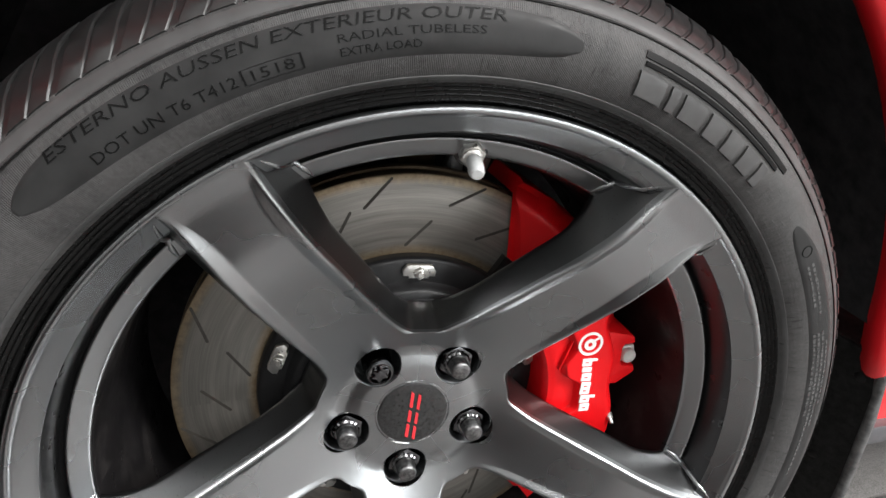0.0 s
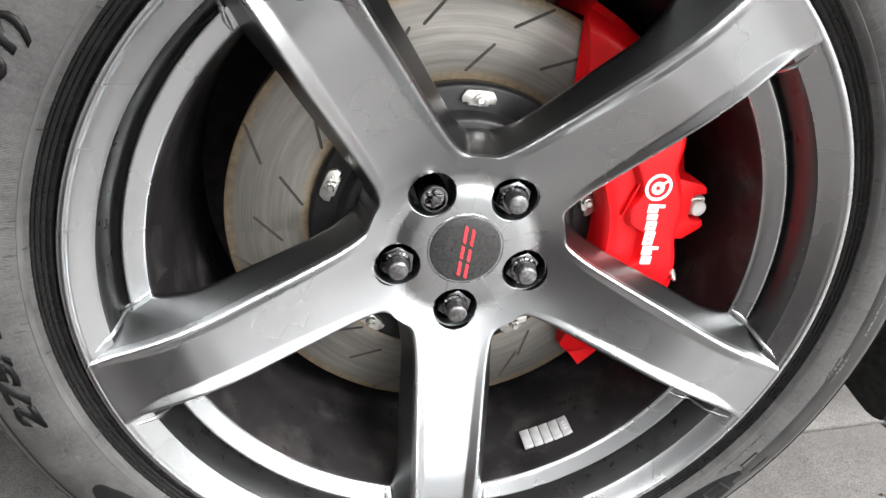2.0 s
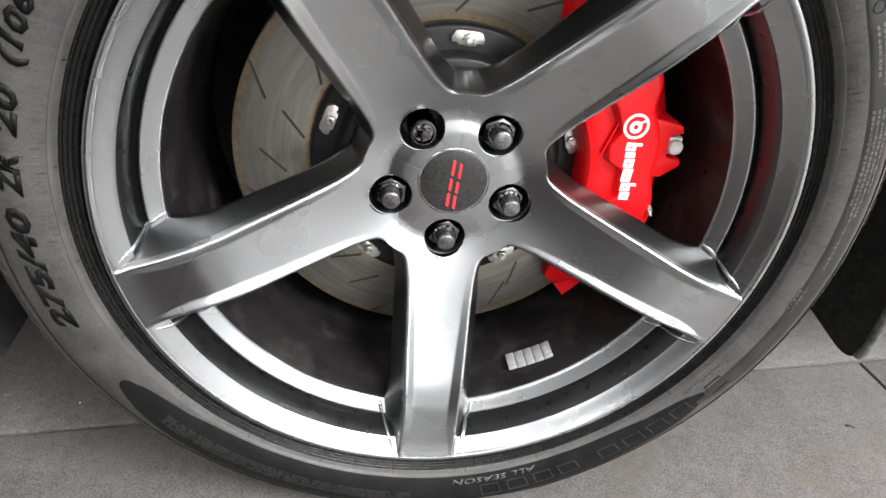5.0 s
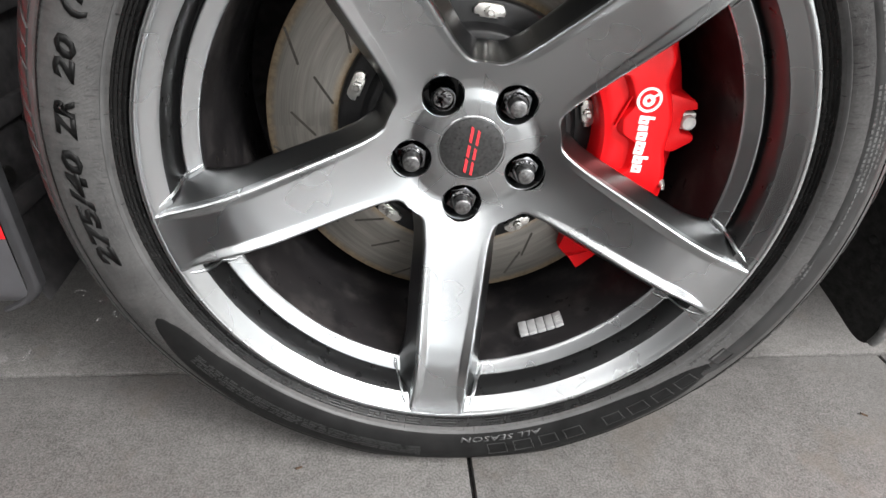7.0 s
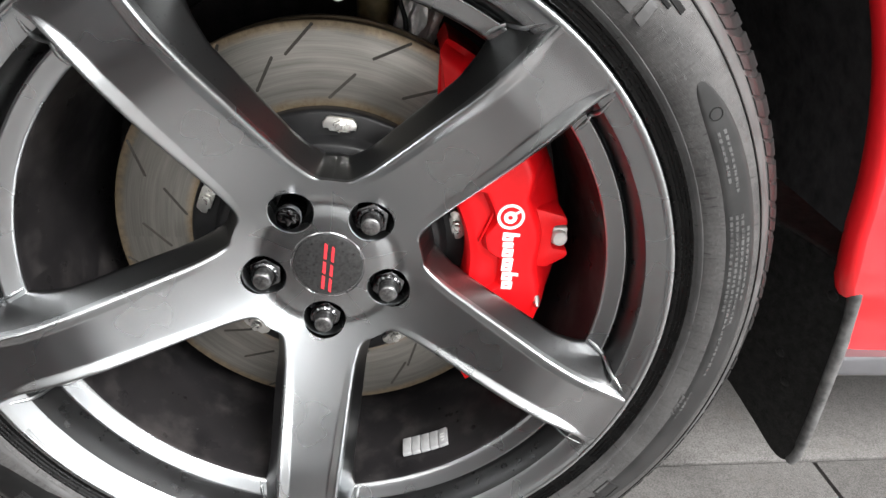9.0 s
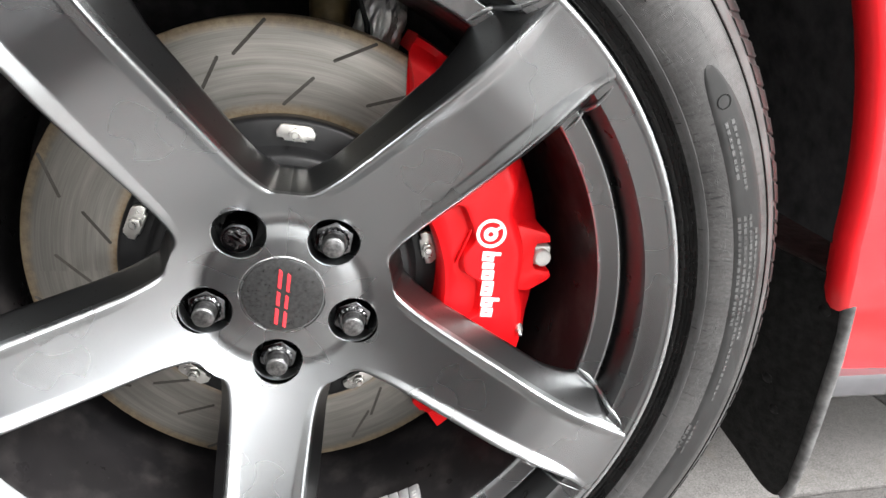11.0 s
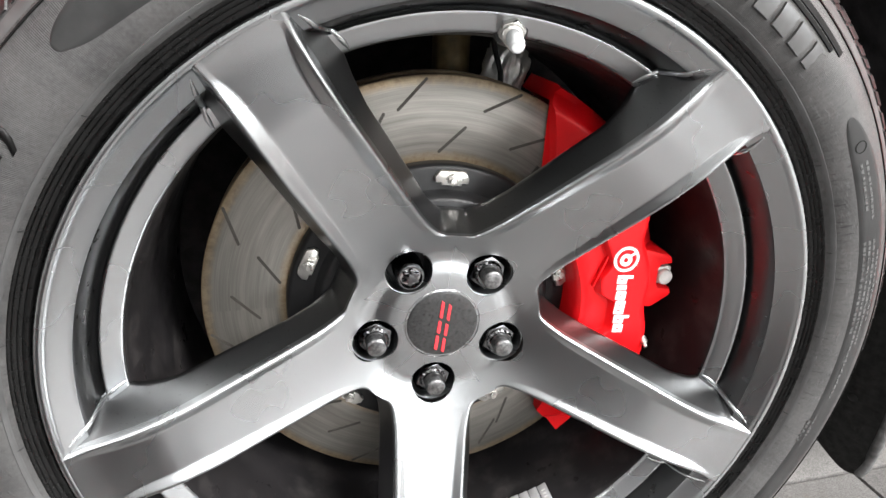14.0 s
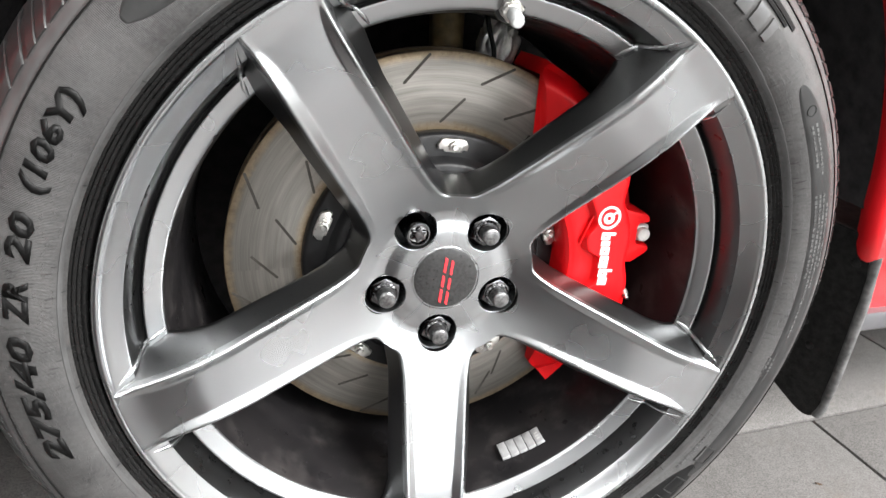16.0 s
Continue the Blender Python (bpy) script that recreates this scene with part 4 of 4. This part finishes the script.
# ---- the brake caliper ----
def brake_caliper():
    top = thing("brake_caliper", "glossy red brake caliper with a white emblem", "brake caliper")
    A0, A1 = -50.0, 66.0
    rout = curve_fn((-50, -36, -16, -7, 2, 11, 21, 29, 45, 66), (0.186, 0.194, 0.196, 0.191, 0.1835, 0.187, 0.185, 0.197, 0.200, 0.198))
    sink = curve_fn((-50, -44, -30, -15, 0, 25, 40, 55, 66), (0.042, 0.030, 0.012, 0.002, 0.0, 0.0, 0.005, 0.020, 0.040))

    def ledge(a):
        b = 0.151
        for c in (-13, 11.5, 37):
            b -= 0.0135 * math.exp(-((a - c) / 5.5) ** 4)
        return b

    rin = curve_fn((-50, -45, -38, -30, 66), (0.170, 0.156, 0.134, 0.1225, 0.1225))
    na = 260
    verts, faces = [], []
    for i in range(na + 1):
        a = A0 + (A1 - A0) * i / na
        ro, sk, lb = rout(a), sink(a), ledge(a)
        row = [(0.1225, -0.0520), (0.1225, -0.020 - sk * 0.5), (0.1235, -0.0135 - sk * 0.8), (0.1255, -0.0105 - sk), (0.129, -0.0095 - sk)]
        steps = list(np.linspace(0.131, lb - 0.0026, 4)) + list(np.linspace(lb - 0.0018, lb + 0.0026, 8)) + list(np.linspace(lb + 0.005, ro - 0.010, 5))
        for r in steps:
            h = -0.0085 + 0.0085 * smoothstep(lb - 0.002, lb + 0.0025, r)
            row.append((r, h - sk))
        row += [(ro - 0.006, 0.0002 - sk), (ro - 0.003, -0.0012 - sk), (ro, -0.0052 - sk), (ro + 0.003, -0.014 - sk * 0.8), (ro + 0.009, -0.026 - sk * 0.6), (max(ro + 0.014, 0.209), -0.044), (0.214, -0.056), (0.214, -0.118), (0.200, -0.120), (0.200, -0.052)]
        row = [(max(r, rin(a)) if w > -0.1 else r, w) for r, w in row]
        verts += [pol(r, a - 270 * max(0.0, 0.199 - r) * smoothstep(25, 66, a) - 3.5 * smoothstep(40, 66, a), w) for r, w in row]
        m = len(row)
        if i:
            faces += [((i - 1) * m + j, (i - 1) * m + (j + 1) % m, i * m + (j + 1) % m, i * m + j) for j in range(m)]
    faces.append(tuple(range(m)))
    faces.append(tuple(range(na * m, na * m + m))[::-1])
    put("body", mesh_from("body", verts, faces, RED), top)
    # mounting ear with its bolt
    ear = [(0.172, 0.0600), (0.181, 0.0562), (0.2040, 0.0502), (0.2072, 0.0470), (0.2082, 0.0415), (0.1975, 0.0402), (0.1958, 0.0370), (0.1962, 0.0215), (0.1982, 0.0187), (0.2105, 0.0165), (0.2120, 0.0120), (0.2095, 0.0085), (0.1945, -0.0010), (0.172, 0.0005)]
    part("ear", prism_bm(ear, -0.050, -0.011, 0.0022), RED, top)
    part("bolt_seat", box_bm(0.0135, 0.020, 0.0165, 0.002), BOLT_GREY, top, "dull grey bolt seat", at=Matrix.Translation((0.2030, 0.0235, 0.0295)))
    part("bolt", lathe_bm([(0.0, 0.0030), (0.0058, 0.0030), (0.0068, 0.0022), (0.0072, 0.0008), (0.0072, -0.012), (0.0, -0.012)], 30), BOLT_GREY, top, "round grey bolt head", at=Matrix.Translation((0.2022, 0.0115, 0.0290)))
    part("bleed_nipple", lathe_bm([(0.0, 0.0065), (0.0017, 0.006), (0.0019, 0.002), (0.003, 0.002), (0.003, -0.004), (0.0, -0.004)], 14), STEEL, top, at=Matrix.Translation((0.187, 0.0005, -0.030)) @ Matrix.Rotation(radians(35), 4, "X"))
    part("rib", box_bm(0.0016, 0.004, 0.034, 0.0007), RED, top, at=Matrix.Translation((0.1365, 0.006, 0.043)) @ Matrix.Rotation(radians(20), 4, "Y"))
    part("pad", prism_bm([(0.150 * math.cos(radians(a)), 0.150 * math.sin(radians(a))) for a in range(-34, 58, 4)] + [(0.119 * math.cos(radians(a)), 0.119 * math.sin(radians(a))) for a in range(54, -35, -4)], -0.054, -0.046), HAT_BLACK, top, "black brake pad edge")
    # white emblem and name blocks
    cx, cz = 0.1552, 0.0540
    ring_w = 0.0007
    def annulus(r0, r1, at, name):
        part(name, lathe_bm([(r0, -0.001), (r0, ring_w), (r1, ring_w), (r1, -0.001)], 36), WHITE, top, "white emblem on the caliper", at=Matrix.Translation(at))
    annulus(0.0092, 0.0116, (cx, 0, cz), "emblem")
    annulus(0.0022, 0.0056, (cx - 0.0004, 0, cz - 0.0006), "emblem")
    part("emblem", box_bm(0.0095, 0.0016, 0.0022, 0.0004), WHITE, top, "white emblem on the caliper", at=Matrix.Translation((cx + 0.0046, 0.0002, cz + 0.0034)) @ Matrix.Rotation(radians(-32), 4, "Y"))
    z = 0.0396
    for wide, tall, up in ((0.0092, 0.0098, 0.0050), (0.0064, 0.0096, 0.0), (0.0094, 0.0098, 0.0), (0.0142, 0.0096, 0.0), (0.0094, 0.0098, 0.0050), (0.0092, 0.0098, 0.0)):
        x = 0.1548 + 0.0040 * (0.0365 - z) / 0.06
        at = Matrix.Translation((x, 0.0, z - wide / 2)) @ Matrix.Rotation(radians(4), 4, "Y")
        block = part("name_block", box_bm(tall, 0.0015, wide - 0.0012, 0.0007, 3), WHITE, top, "white block of the maker's name", at=at)
        if up:
            part("riser", box_bm(up + 0.002, 0.0015, 0.0030, 0.0005), WHITE, block, at=Matrix.Translation((tall / 2 + up / 2 - 0.001, 0, wide / 2 - 0.0022)))
        slits = (-0.0024, 0.0024) if wide > 0.012 else (0.0,) if wide > 0.008 else ()
        for dz in slits:
            part("gap", box_bm(tall * 0.42, 0.0012, 0.0017, 0.0006), RED, block, at=Matrix.Translation((-0.0004, -0.0003, dz)))
        z -= wide


brake_caliper()


# ---- behind the wheel ----
def behind():
    knuckle = thing("steering_knuckle", "rough silver cast aluminium steering knuckle", "knuckle", Matrix.Translation((0.076, 0.128, 0.530)))
    bm = bmesh.new()
    bmesh.ops.create_icosphere(bm, subdivisions=5, radius=1.0)
    for v in bm.verts:
        c = v.co.copy()
        n = noise.noise(c * 2.2 + Vector((3, 1, 2))) * 0.28 + noise.noise(c * 5.0) * 0.14 + abs(noise.noise(c * 9.0)) * 0.12
        v.co = Vector((c.x * 0.019, c.y * 0.020, c.z * 0.042)) * (1 + n)
    part("casting", bm, CAST, knuckle, at=Matrix.Rotation(radians(12), 4, "Y"))
    hose = thing("brake_hose", "thin black rubber brake hose", "hose", Matrix.Translation((0, 0, 0)))
    part("tube", tube_bm([(0.050, 0.098, 0.600), (0.053, 0.099, 0.570), (0.058, 0.100, 0.550), (0.064, 0.101, 0.533), (0.066, 0.102, 0.510), (0.066, 0.105, 0.47)], 0.0024), BLACK_PLASTIC, hose)
    strut = thing("strut", "dark brown rusty suspension strut", "strut", Matrix.Translation((0.035, 0.17, 0.60)))
    part("tube", lathe_bm([(0.0, 0.16), (0.018, 0.16), (0.018, -0.16), (0.0, -0.16)], 24), RUSTY, strut, at=Matrix.Rotation(radians(90), 4, "X"))
    shield = thing("dust_shield", "black pressed metal brake dust shield", "dust shield")
    put("plate", revolve("plate", [(0.06, -0.125), (0.182, -0.125), (0.188, -0.120), (0.188, -0.117), (0.181, -0.1215), (0.06, -0.1215)], HAT_BLACK, 90, True), shield)


behind()


# ---- the car body round the wheel ----
ARCH_X, ARCH_Z, ARCH_R = -0.008, 0.371, 0.435


def body_y(x, z):
    """Outward place of the car's flank."""
    return -0.046 + 0.10 * max(0.0, abs(x) - 0.55) ** 2 + 0.015 * (1 - smoothstep(0.28, 0.36, z)) + 0.12 * max(0.0, z - 0.75) ** 2


def red_fender():
    top = thing("fender", "glossy red painted front fender over the wheel", "car body panel", Matrix.Translation((0, 0, 0)))
    verts, faces = [], []
    angles = [-14.0 + 3 * i for i in range(69)]
    for i, deg in enumerate(angles):
        a = radians(deg)
        c, s = math.cos(a), math.sin(a)
        big = ARCH_R + 0.0012 * max(0.0, 4.0 - deg)
        ex, ez = ARCH_X + big * c, max(ARCH_Z + big * s, 0.272)
        if ez < 0.340 and c > 0:
            ex = max(ex, 0.4505 + (0.340 - ez) * 0.2)
        t = min(((1.35 if c > 0 else 0.95) - 0) / abs(c) if abs(c) > 0.02 else 9, (0.98 - ARCH_Z) / s if s > 0.02 else 9)
        fx, fz = ARCH_X + c * t, max(ARCH_Z + s * t, 0.272)
        if s < 0:
            fz = 0.272 if deg in (angles[0], angles[-1]) else max(ARCH_Z + s * t, 0.272)
        y = body_y(ex, ez)
        tuck = 0.014 * (1 - smoothstep(0.322, 0.350, ez))
        col = [(ex + r * c, y + d + tuck, ez + r * s) for r, d in ((0.010, 0.032), (0.0012, 0.017), (0.0, 0.010), (0.0015, 0.005), (0.004, 0.0015), (0.008, 0.0))]
        for f in (0.06, 0.15, 0.3, 0.5, 0.75, 1.0):
            x, z = ex + (fx - ex) * f, ez + (fz - ez) * f
            col.append((x, body_y(x, z) + tuck * max(0.0, 1 - f / 0.3), z))
        verts += col
        m = len(col)
        if i:
            faces += [((i - 1) * m + j, (i - 1) * m + j + 1, i * m + j + 1, i * m + j) for j in range(m - 1)]
    m = len(col)
    lip = [f for f in faces if f[0] % m < 5]
    put("panel", mesh_from("panel", verts, [f for f in faces if f[0] % m >= 5], RED_BODY), top)
    kept = sorted({v for f in lip for v in f})
    place = {v: k for k, v in enumerate(kept)}
    put("arch_lip", mesh_from("arch_lip", [verts[v] for v in kept], [tuple(place[v] for v in f) for f in lip], RED_BODY), top)
    # closing top of the car, seen by no one but throwing shade
    hood = thing("bonnet", "glossy red painted car bonnet", "car body panel", Matrix.Translation((0, 0, 0)))
    part("panel", box_bm(2.3, 1.75, 0.02, 0.006), RED_BODY, hood, at=Matrix.Translation((0.2, 0.82, 0.985)))
    return top


red_fender()


def sill():
    top = thing("sill", "dark grey plastic sill strip under the red panel", "sill trim", Matrix.Translation((0, 0, 0)))
    y = body_y(0.6, 0.272)
    prof = [(y + 0.001, 0.2715), (y - 0.001, 0.267), (y + 0.001, 0.250), (y + 0.008, 0.243), (y + 0.06, 0.240), (y + 0.06, 0.2715)]
    verts = [(x, yy, z) for x in (0.474, 1.35) for yy, z in prof]
    n = len(prof)
    faces = [(j, (j + 1) % n, n + (j + 1) % n, n + j) for j in range(n)] + [tuple(range(n)), tuple(range(n, 2 * n))]
    put("strip", mesh_from("strip", verts, faces, GREY_TRIM), top)
    floorpan = thing("underbody", "flat black underbody of the car", "underbody", Matrix.Translation((0, 0, 0)))
    part("panel", box_bm(1.0, 1.5, 0.02, 0.004), LINER, floorpan, at=Matrix.Translation((0.98, 0.78, 0.255)))
    part("front_panel", box_bm(0.6, 1.5, 0.02, 0.004), LINER, floorpan, at=Matrix.Translation((-0.80, 0.78, 0.215)))


sill()


def bumper():
    top = thing("front_bumper", "red front bumper corner with a black lower lip", "bumper", Matrix.Translation((0, 0, 0)))
    n = 24
    for name, z0, z1, mat, label in (("skin", 0.2685, 0.345, RED_BODY, ""), ("lip", 0.188, 0.268, GREY_TRIM, "grey-black lower lip")):
        verts, faces = [], []
        rows = 8
        for i in range(n + 1):
            f = i / n
            for j in range(rows + 1):
                z = z0 + (z1 - z0) * j / rows
                round_off = 0.022 * max(0.0, (0.212 - z) / 0.024) ** 3 if z0 < 0.2 else 0.0
                x = -0.4125 - round_off - 0.55 * f
                y = -0.044 + 0.35 * f * f
                if z0 < 0.2:
                    y += 0.02 * max(0.0, (0.205 - z) / 0.02) ** 2
                verts.append((x, y, z))
        m = rows + 1
        faces = [(i * m + j, i * m + j + 1, (i + 1) * m + j + 1, (i + 1) * m + j) for i in range(n) for j in range(m - 1)]
        put(name, mesh_from(name, verts, faces, mat), top, label=label)
    # the dark trim that edges the arch in front of the tyre
    prof = [(-0.001, 0.014), (0.0, 0.002), (-0.002, -0.001), (-0.005, -0.002), (-0.010, -0.001), (-0.013, 0.004)]
    verts = []
    for i in range(25):
        z = 0.188 + (0.37 - 0.188) * i / 24
        ex = -0.4005 - 0.030 * max(0.0, (0.216 - z) / 0.028) ** 2.2
        for dx, dy in prof:
            verts.append((ex + dx, -0.044 + dy, z))
    m = len(prof)
    faces = [(i * m + j, i * m + j + 1, (i + 1) * m + j + 1, (i + 1) * m + j) for i in range(24) for j in range(m - 1)]
    put("arch_trim", mesh_from("arch_trim", verts, faces, DARK_TRIM), top, label="black arch edge trim")


bumper()


def arch_liner():
    top = thing("arch_liner", "black felt wheel arch liner", "wheel arch liner", Matrix.Translation((0, 0, 0)))
    verts, faces = [], []
    n = 60
    prof = [(0.4425, -0.024), (0.4465, 0.02), (0.452, 0.10), (0.455, 0.30), (0.44, 0.40), (0.30, 0.42), (0.0, 0.42)]
    for i in range(n + 1):
        a = radians(3 + 202 * i / n)
        for r, y in prof:
            rr = r + 0.004 * math.sin(9 * a) * (y > 0.05)
            verts.append((ARCH_X + rr * math.cos(a), y, ARCH_Z + rr * math.sin(a)))
    m = len(prof)
    faces = [(i * m + j, i * m + j + 1, (i + 1) * m + j + 1, (i + 1) * m + j) for i in range(n) for j in range(m - 1)]
    put("shell", mesh_from("shell", verts, faces, LINER), top)
    # Added plate that blocks the lit floor, keeping the gap behind the wheel dark.
    part("splash_shield", box_bm(1.0, 0.012, 0.42, 0.004), LINER, top, "flat black plate added to shut out the lit floor", at=Matrix.Translation((0, 0.435, 0.245)))
    for deg in (148, 160, 172, 184, 194):
        a = radians(deg)
        at = Matrix.Translation((ARCH_X + 0.447 * math.cos(a), 0.15, ARCH_Z + 0.447 * math.sin(a))) @ spin(deg)
        part("rib", box_bm(0.010, 0.26, 0.022, 0.004), LINER, top, at=at)
    for deg, y in ((178, 0.03), (190, 0.03), (186, 0.10)):
        a = radians(deg)
        at = Matrix.Translation((ARCH_X + 0.441 * math.cos(a), y, ARCH_Z + 0.441 * math.sin(a))) @ spin(deg) @ Matrix.Rotation(radians(90), 4, "Z")
        part("clip", lathe_bm([(0.0, 0.004), (0.005, 0.0035), (0.008, 0.001), (0.008, -0.004), (0.0, -0.004)], 18), BLACK_PLASTIC, top, at=at)


arch_liner()


def mud_flap():
    top = thing("mud_flap", "dusty black rubber mud flap behind the tyre", "mud flap", Matrix.Translation((0, 0, 0)))
    k = -0.35
    tip, out = Vector((0.492, -0.002, 0.098)), Vector((0.449, -0.037, 0.348))

    def place(y, z):
        # the plane through the tip and the outer top corner, turned inward
        f = (z - tip.z) / (out.z - tip.z)
        x0, y0 = tip.x + (out.x - tip.x) * f, tip.y + (out.y - tip.y) * f
        return Vector((x0 + k * (y - y0), y, z))

    outline = [(-0.037, 0.360), (-0.036, 0.338), (-0.033, 0.290), (-0.026, 0.235), (-0.018, 0.175), (-0.012, 0.140), (-0.008, 0.118), (-0.003, 0.1055), (0.003, 0.1000), (0.010, 0.0985), (0.018, 0.1010), (0.027, 0.107), (0.045, 0.121), (0.075, 0.142), (0.10, 0.155), (0.14, 0.19), (0.14, 0.382), (0.05, 0.374), (0.0, 0.370), (-0.02, 0.367)]
    bm = bmesh.new()
    nrm = (place(0.05, 0.2) - place(0, 0.2)).cross(place(0, 0.3) - place(0, 0.2)).normalized()
    if nrm.x > 0:
        nrm = -nrm
    front = [bm.verts.new(place(y, z)) for y, z in outline]
    back = [bm.verts.new(place(y, z) - nrm * 0.007) for y, z in outline]
    bm.faces.new(front)
    bm.faces.new(back[::-1])
    m = len(outline)
    for i in range(m):
        bm.faces.new((front[i], back[i], back[(i + 1) % m], front[(i + 1) % m]))
    bmesh.ops.recalc_face_normals(bm, faces=bm.faces)
    bmesh.ops.bevel(bm, geom=[e for e in bm.edges if all(v in front for v in e.verts)], offset=0.0012, segments=2, affect="EDGES")
    bmesh.ops.triangulate(bm, faces=bm.faces[:])
    part("sheet", bm, BLACK_PLASTIC, top, smooth=False)
    rim = [place(y, z) - nrm * 0.0035 + Vector((0.0005, -0.001, 0)) for y, z in outline[:8]]
    part("edge", tube_bm(rim, 0.0056, 10), FLAP_EDGE, top, "grey edge strip")
    turn = Vector((0, -1, 0)).rotation_difference(nrm).to_matrix().to_4x4()
    for y, z in ((-0.0215, 0.333), (0.021, 0.236), (0.012, 0.205)):
        part("screw", lathe_bm([(0.0, 0.0016), (0.003, 0.0016), (0.0052, 0.0006), (0.0056, -0.001), (0.0, -0.001)], 18), BLACK_PLASTIC, top, "black screw head", at=Matrix.Translation(place(y, z)) @ turn)


mud_flap()


# ---- floor tiles ----
def tiles():
    size, gap = 0.606, 0.0055
    turn = Matrix.Translation((0.009, 0.0725, 0)) @ Matrix.Rotation(radians(1.75), 4, "Z")
    bm = box_bm(size - gap, size - gap, 0.012, 0.0007, 2)
    first = part("tile", bm, TILE, FLOOR, at=Matrix.Translation((9, 9, 9)))
    me = first.data
    bpy.data.objects.remove(first)
    for i in range(-8, 9):
        for j in range(-10, 6):
            put("tile", me, FLOOR, turn @ Matrix.Translation(((i + 0.5 + (0.5 if j % 2 == 0 else 0.0)) * size, (j + 0.5) * size, -0.006)))


tiles()


def droplets():
    random.seed(11)
    ob = thing("water_drops", "clear water drops on the floor tile", "water drops", Matrix.Translation((0, 0, 0)), kind="stuff")
    bm = bmesh.new()
    for k in range(38):
        x, y = random.uniform(-0.62, -0.33), random.uniform(0.085, 0.23)
        s = random.uniform(0.0032, 0.0062) if k < 16 else random.uniform(0.0010, 0.0022)
        m = Matrix.Translation((x, y, 0.0004)) @ Matrix.Rotation(random.uniform(0, 3), 4, "Z") @ Matrix.Diagonal((s * random.uniform(1.0, 1.9), s, 0.0010 + 0.28 * s, 1))
        bmesh.ops.create_icosphere(bm, subdivisions=3, radius=1.0, matrix=m)
    part("drops", bm, WATER, ob).visible_shadow = False


droplets()


def floor_litter():
    """Small brown bits of leaf and twig on the tiles."""
    random.seed(21)
    for x, y, size in ((0.025, -0.165, 0.006), (0.150, -0.195, 0.008), (-0.175, -0.085, 0.005), (0.52, -0.02, 0.006), (0.66, -0.13, 0.005), (-0.30, -0.21, 0.004), (0.40, -0.22, 0.005)):
        bit = thing("litter", "small dry brown bit of leaf on the floor", "litter", Matrix.Translation((x, y, 0.0)) @ Matrix.Rotation(random.uniform(0, 6), 4, "Z"), "bits on the floor")
        bm = box_bm(size * 1.6, size * 0.5, 0.0016, 0.0005, 1)
        for v in bm.verts:
            v.co.z += 0.0012 + 0.0012 * math.sin(v.co.x / size * 2.4)
            v.co.y += 0.25 * size * (v.co.x / size) ** 2
        part("flake", bm, LEAF_BROWN, bit)


floor_litter()
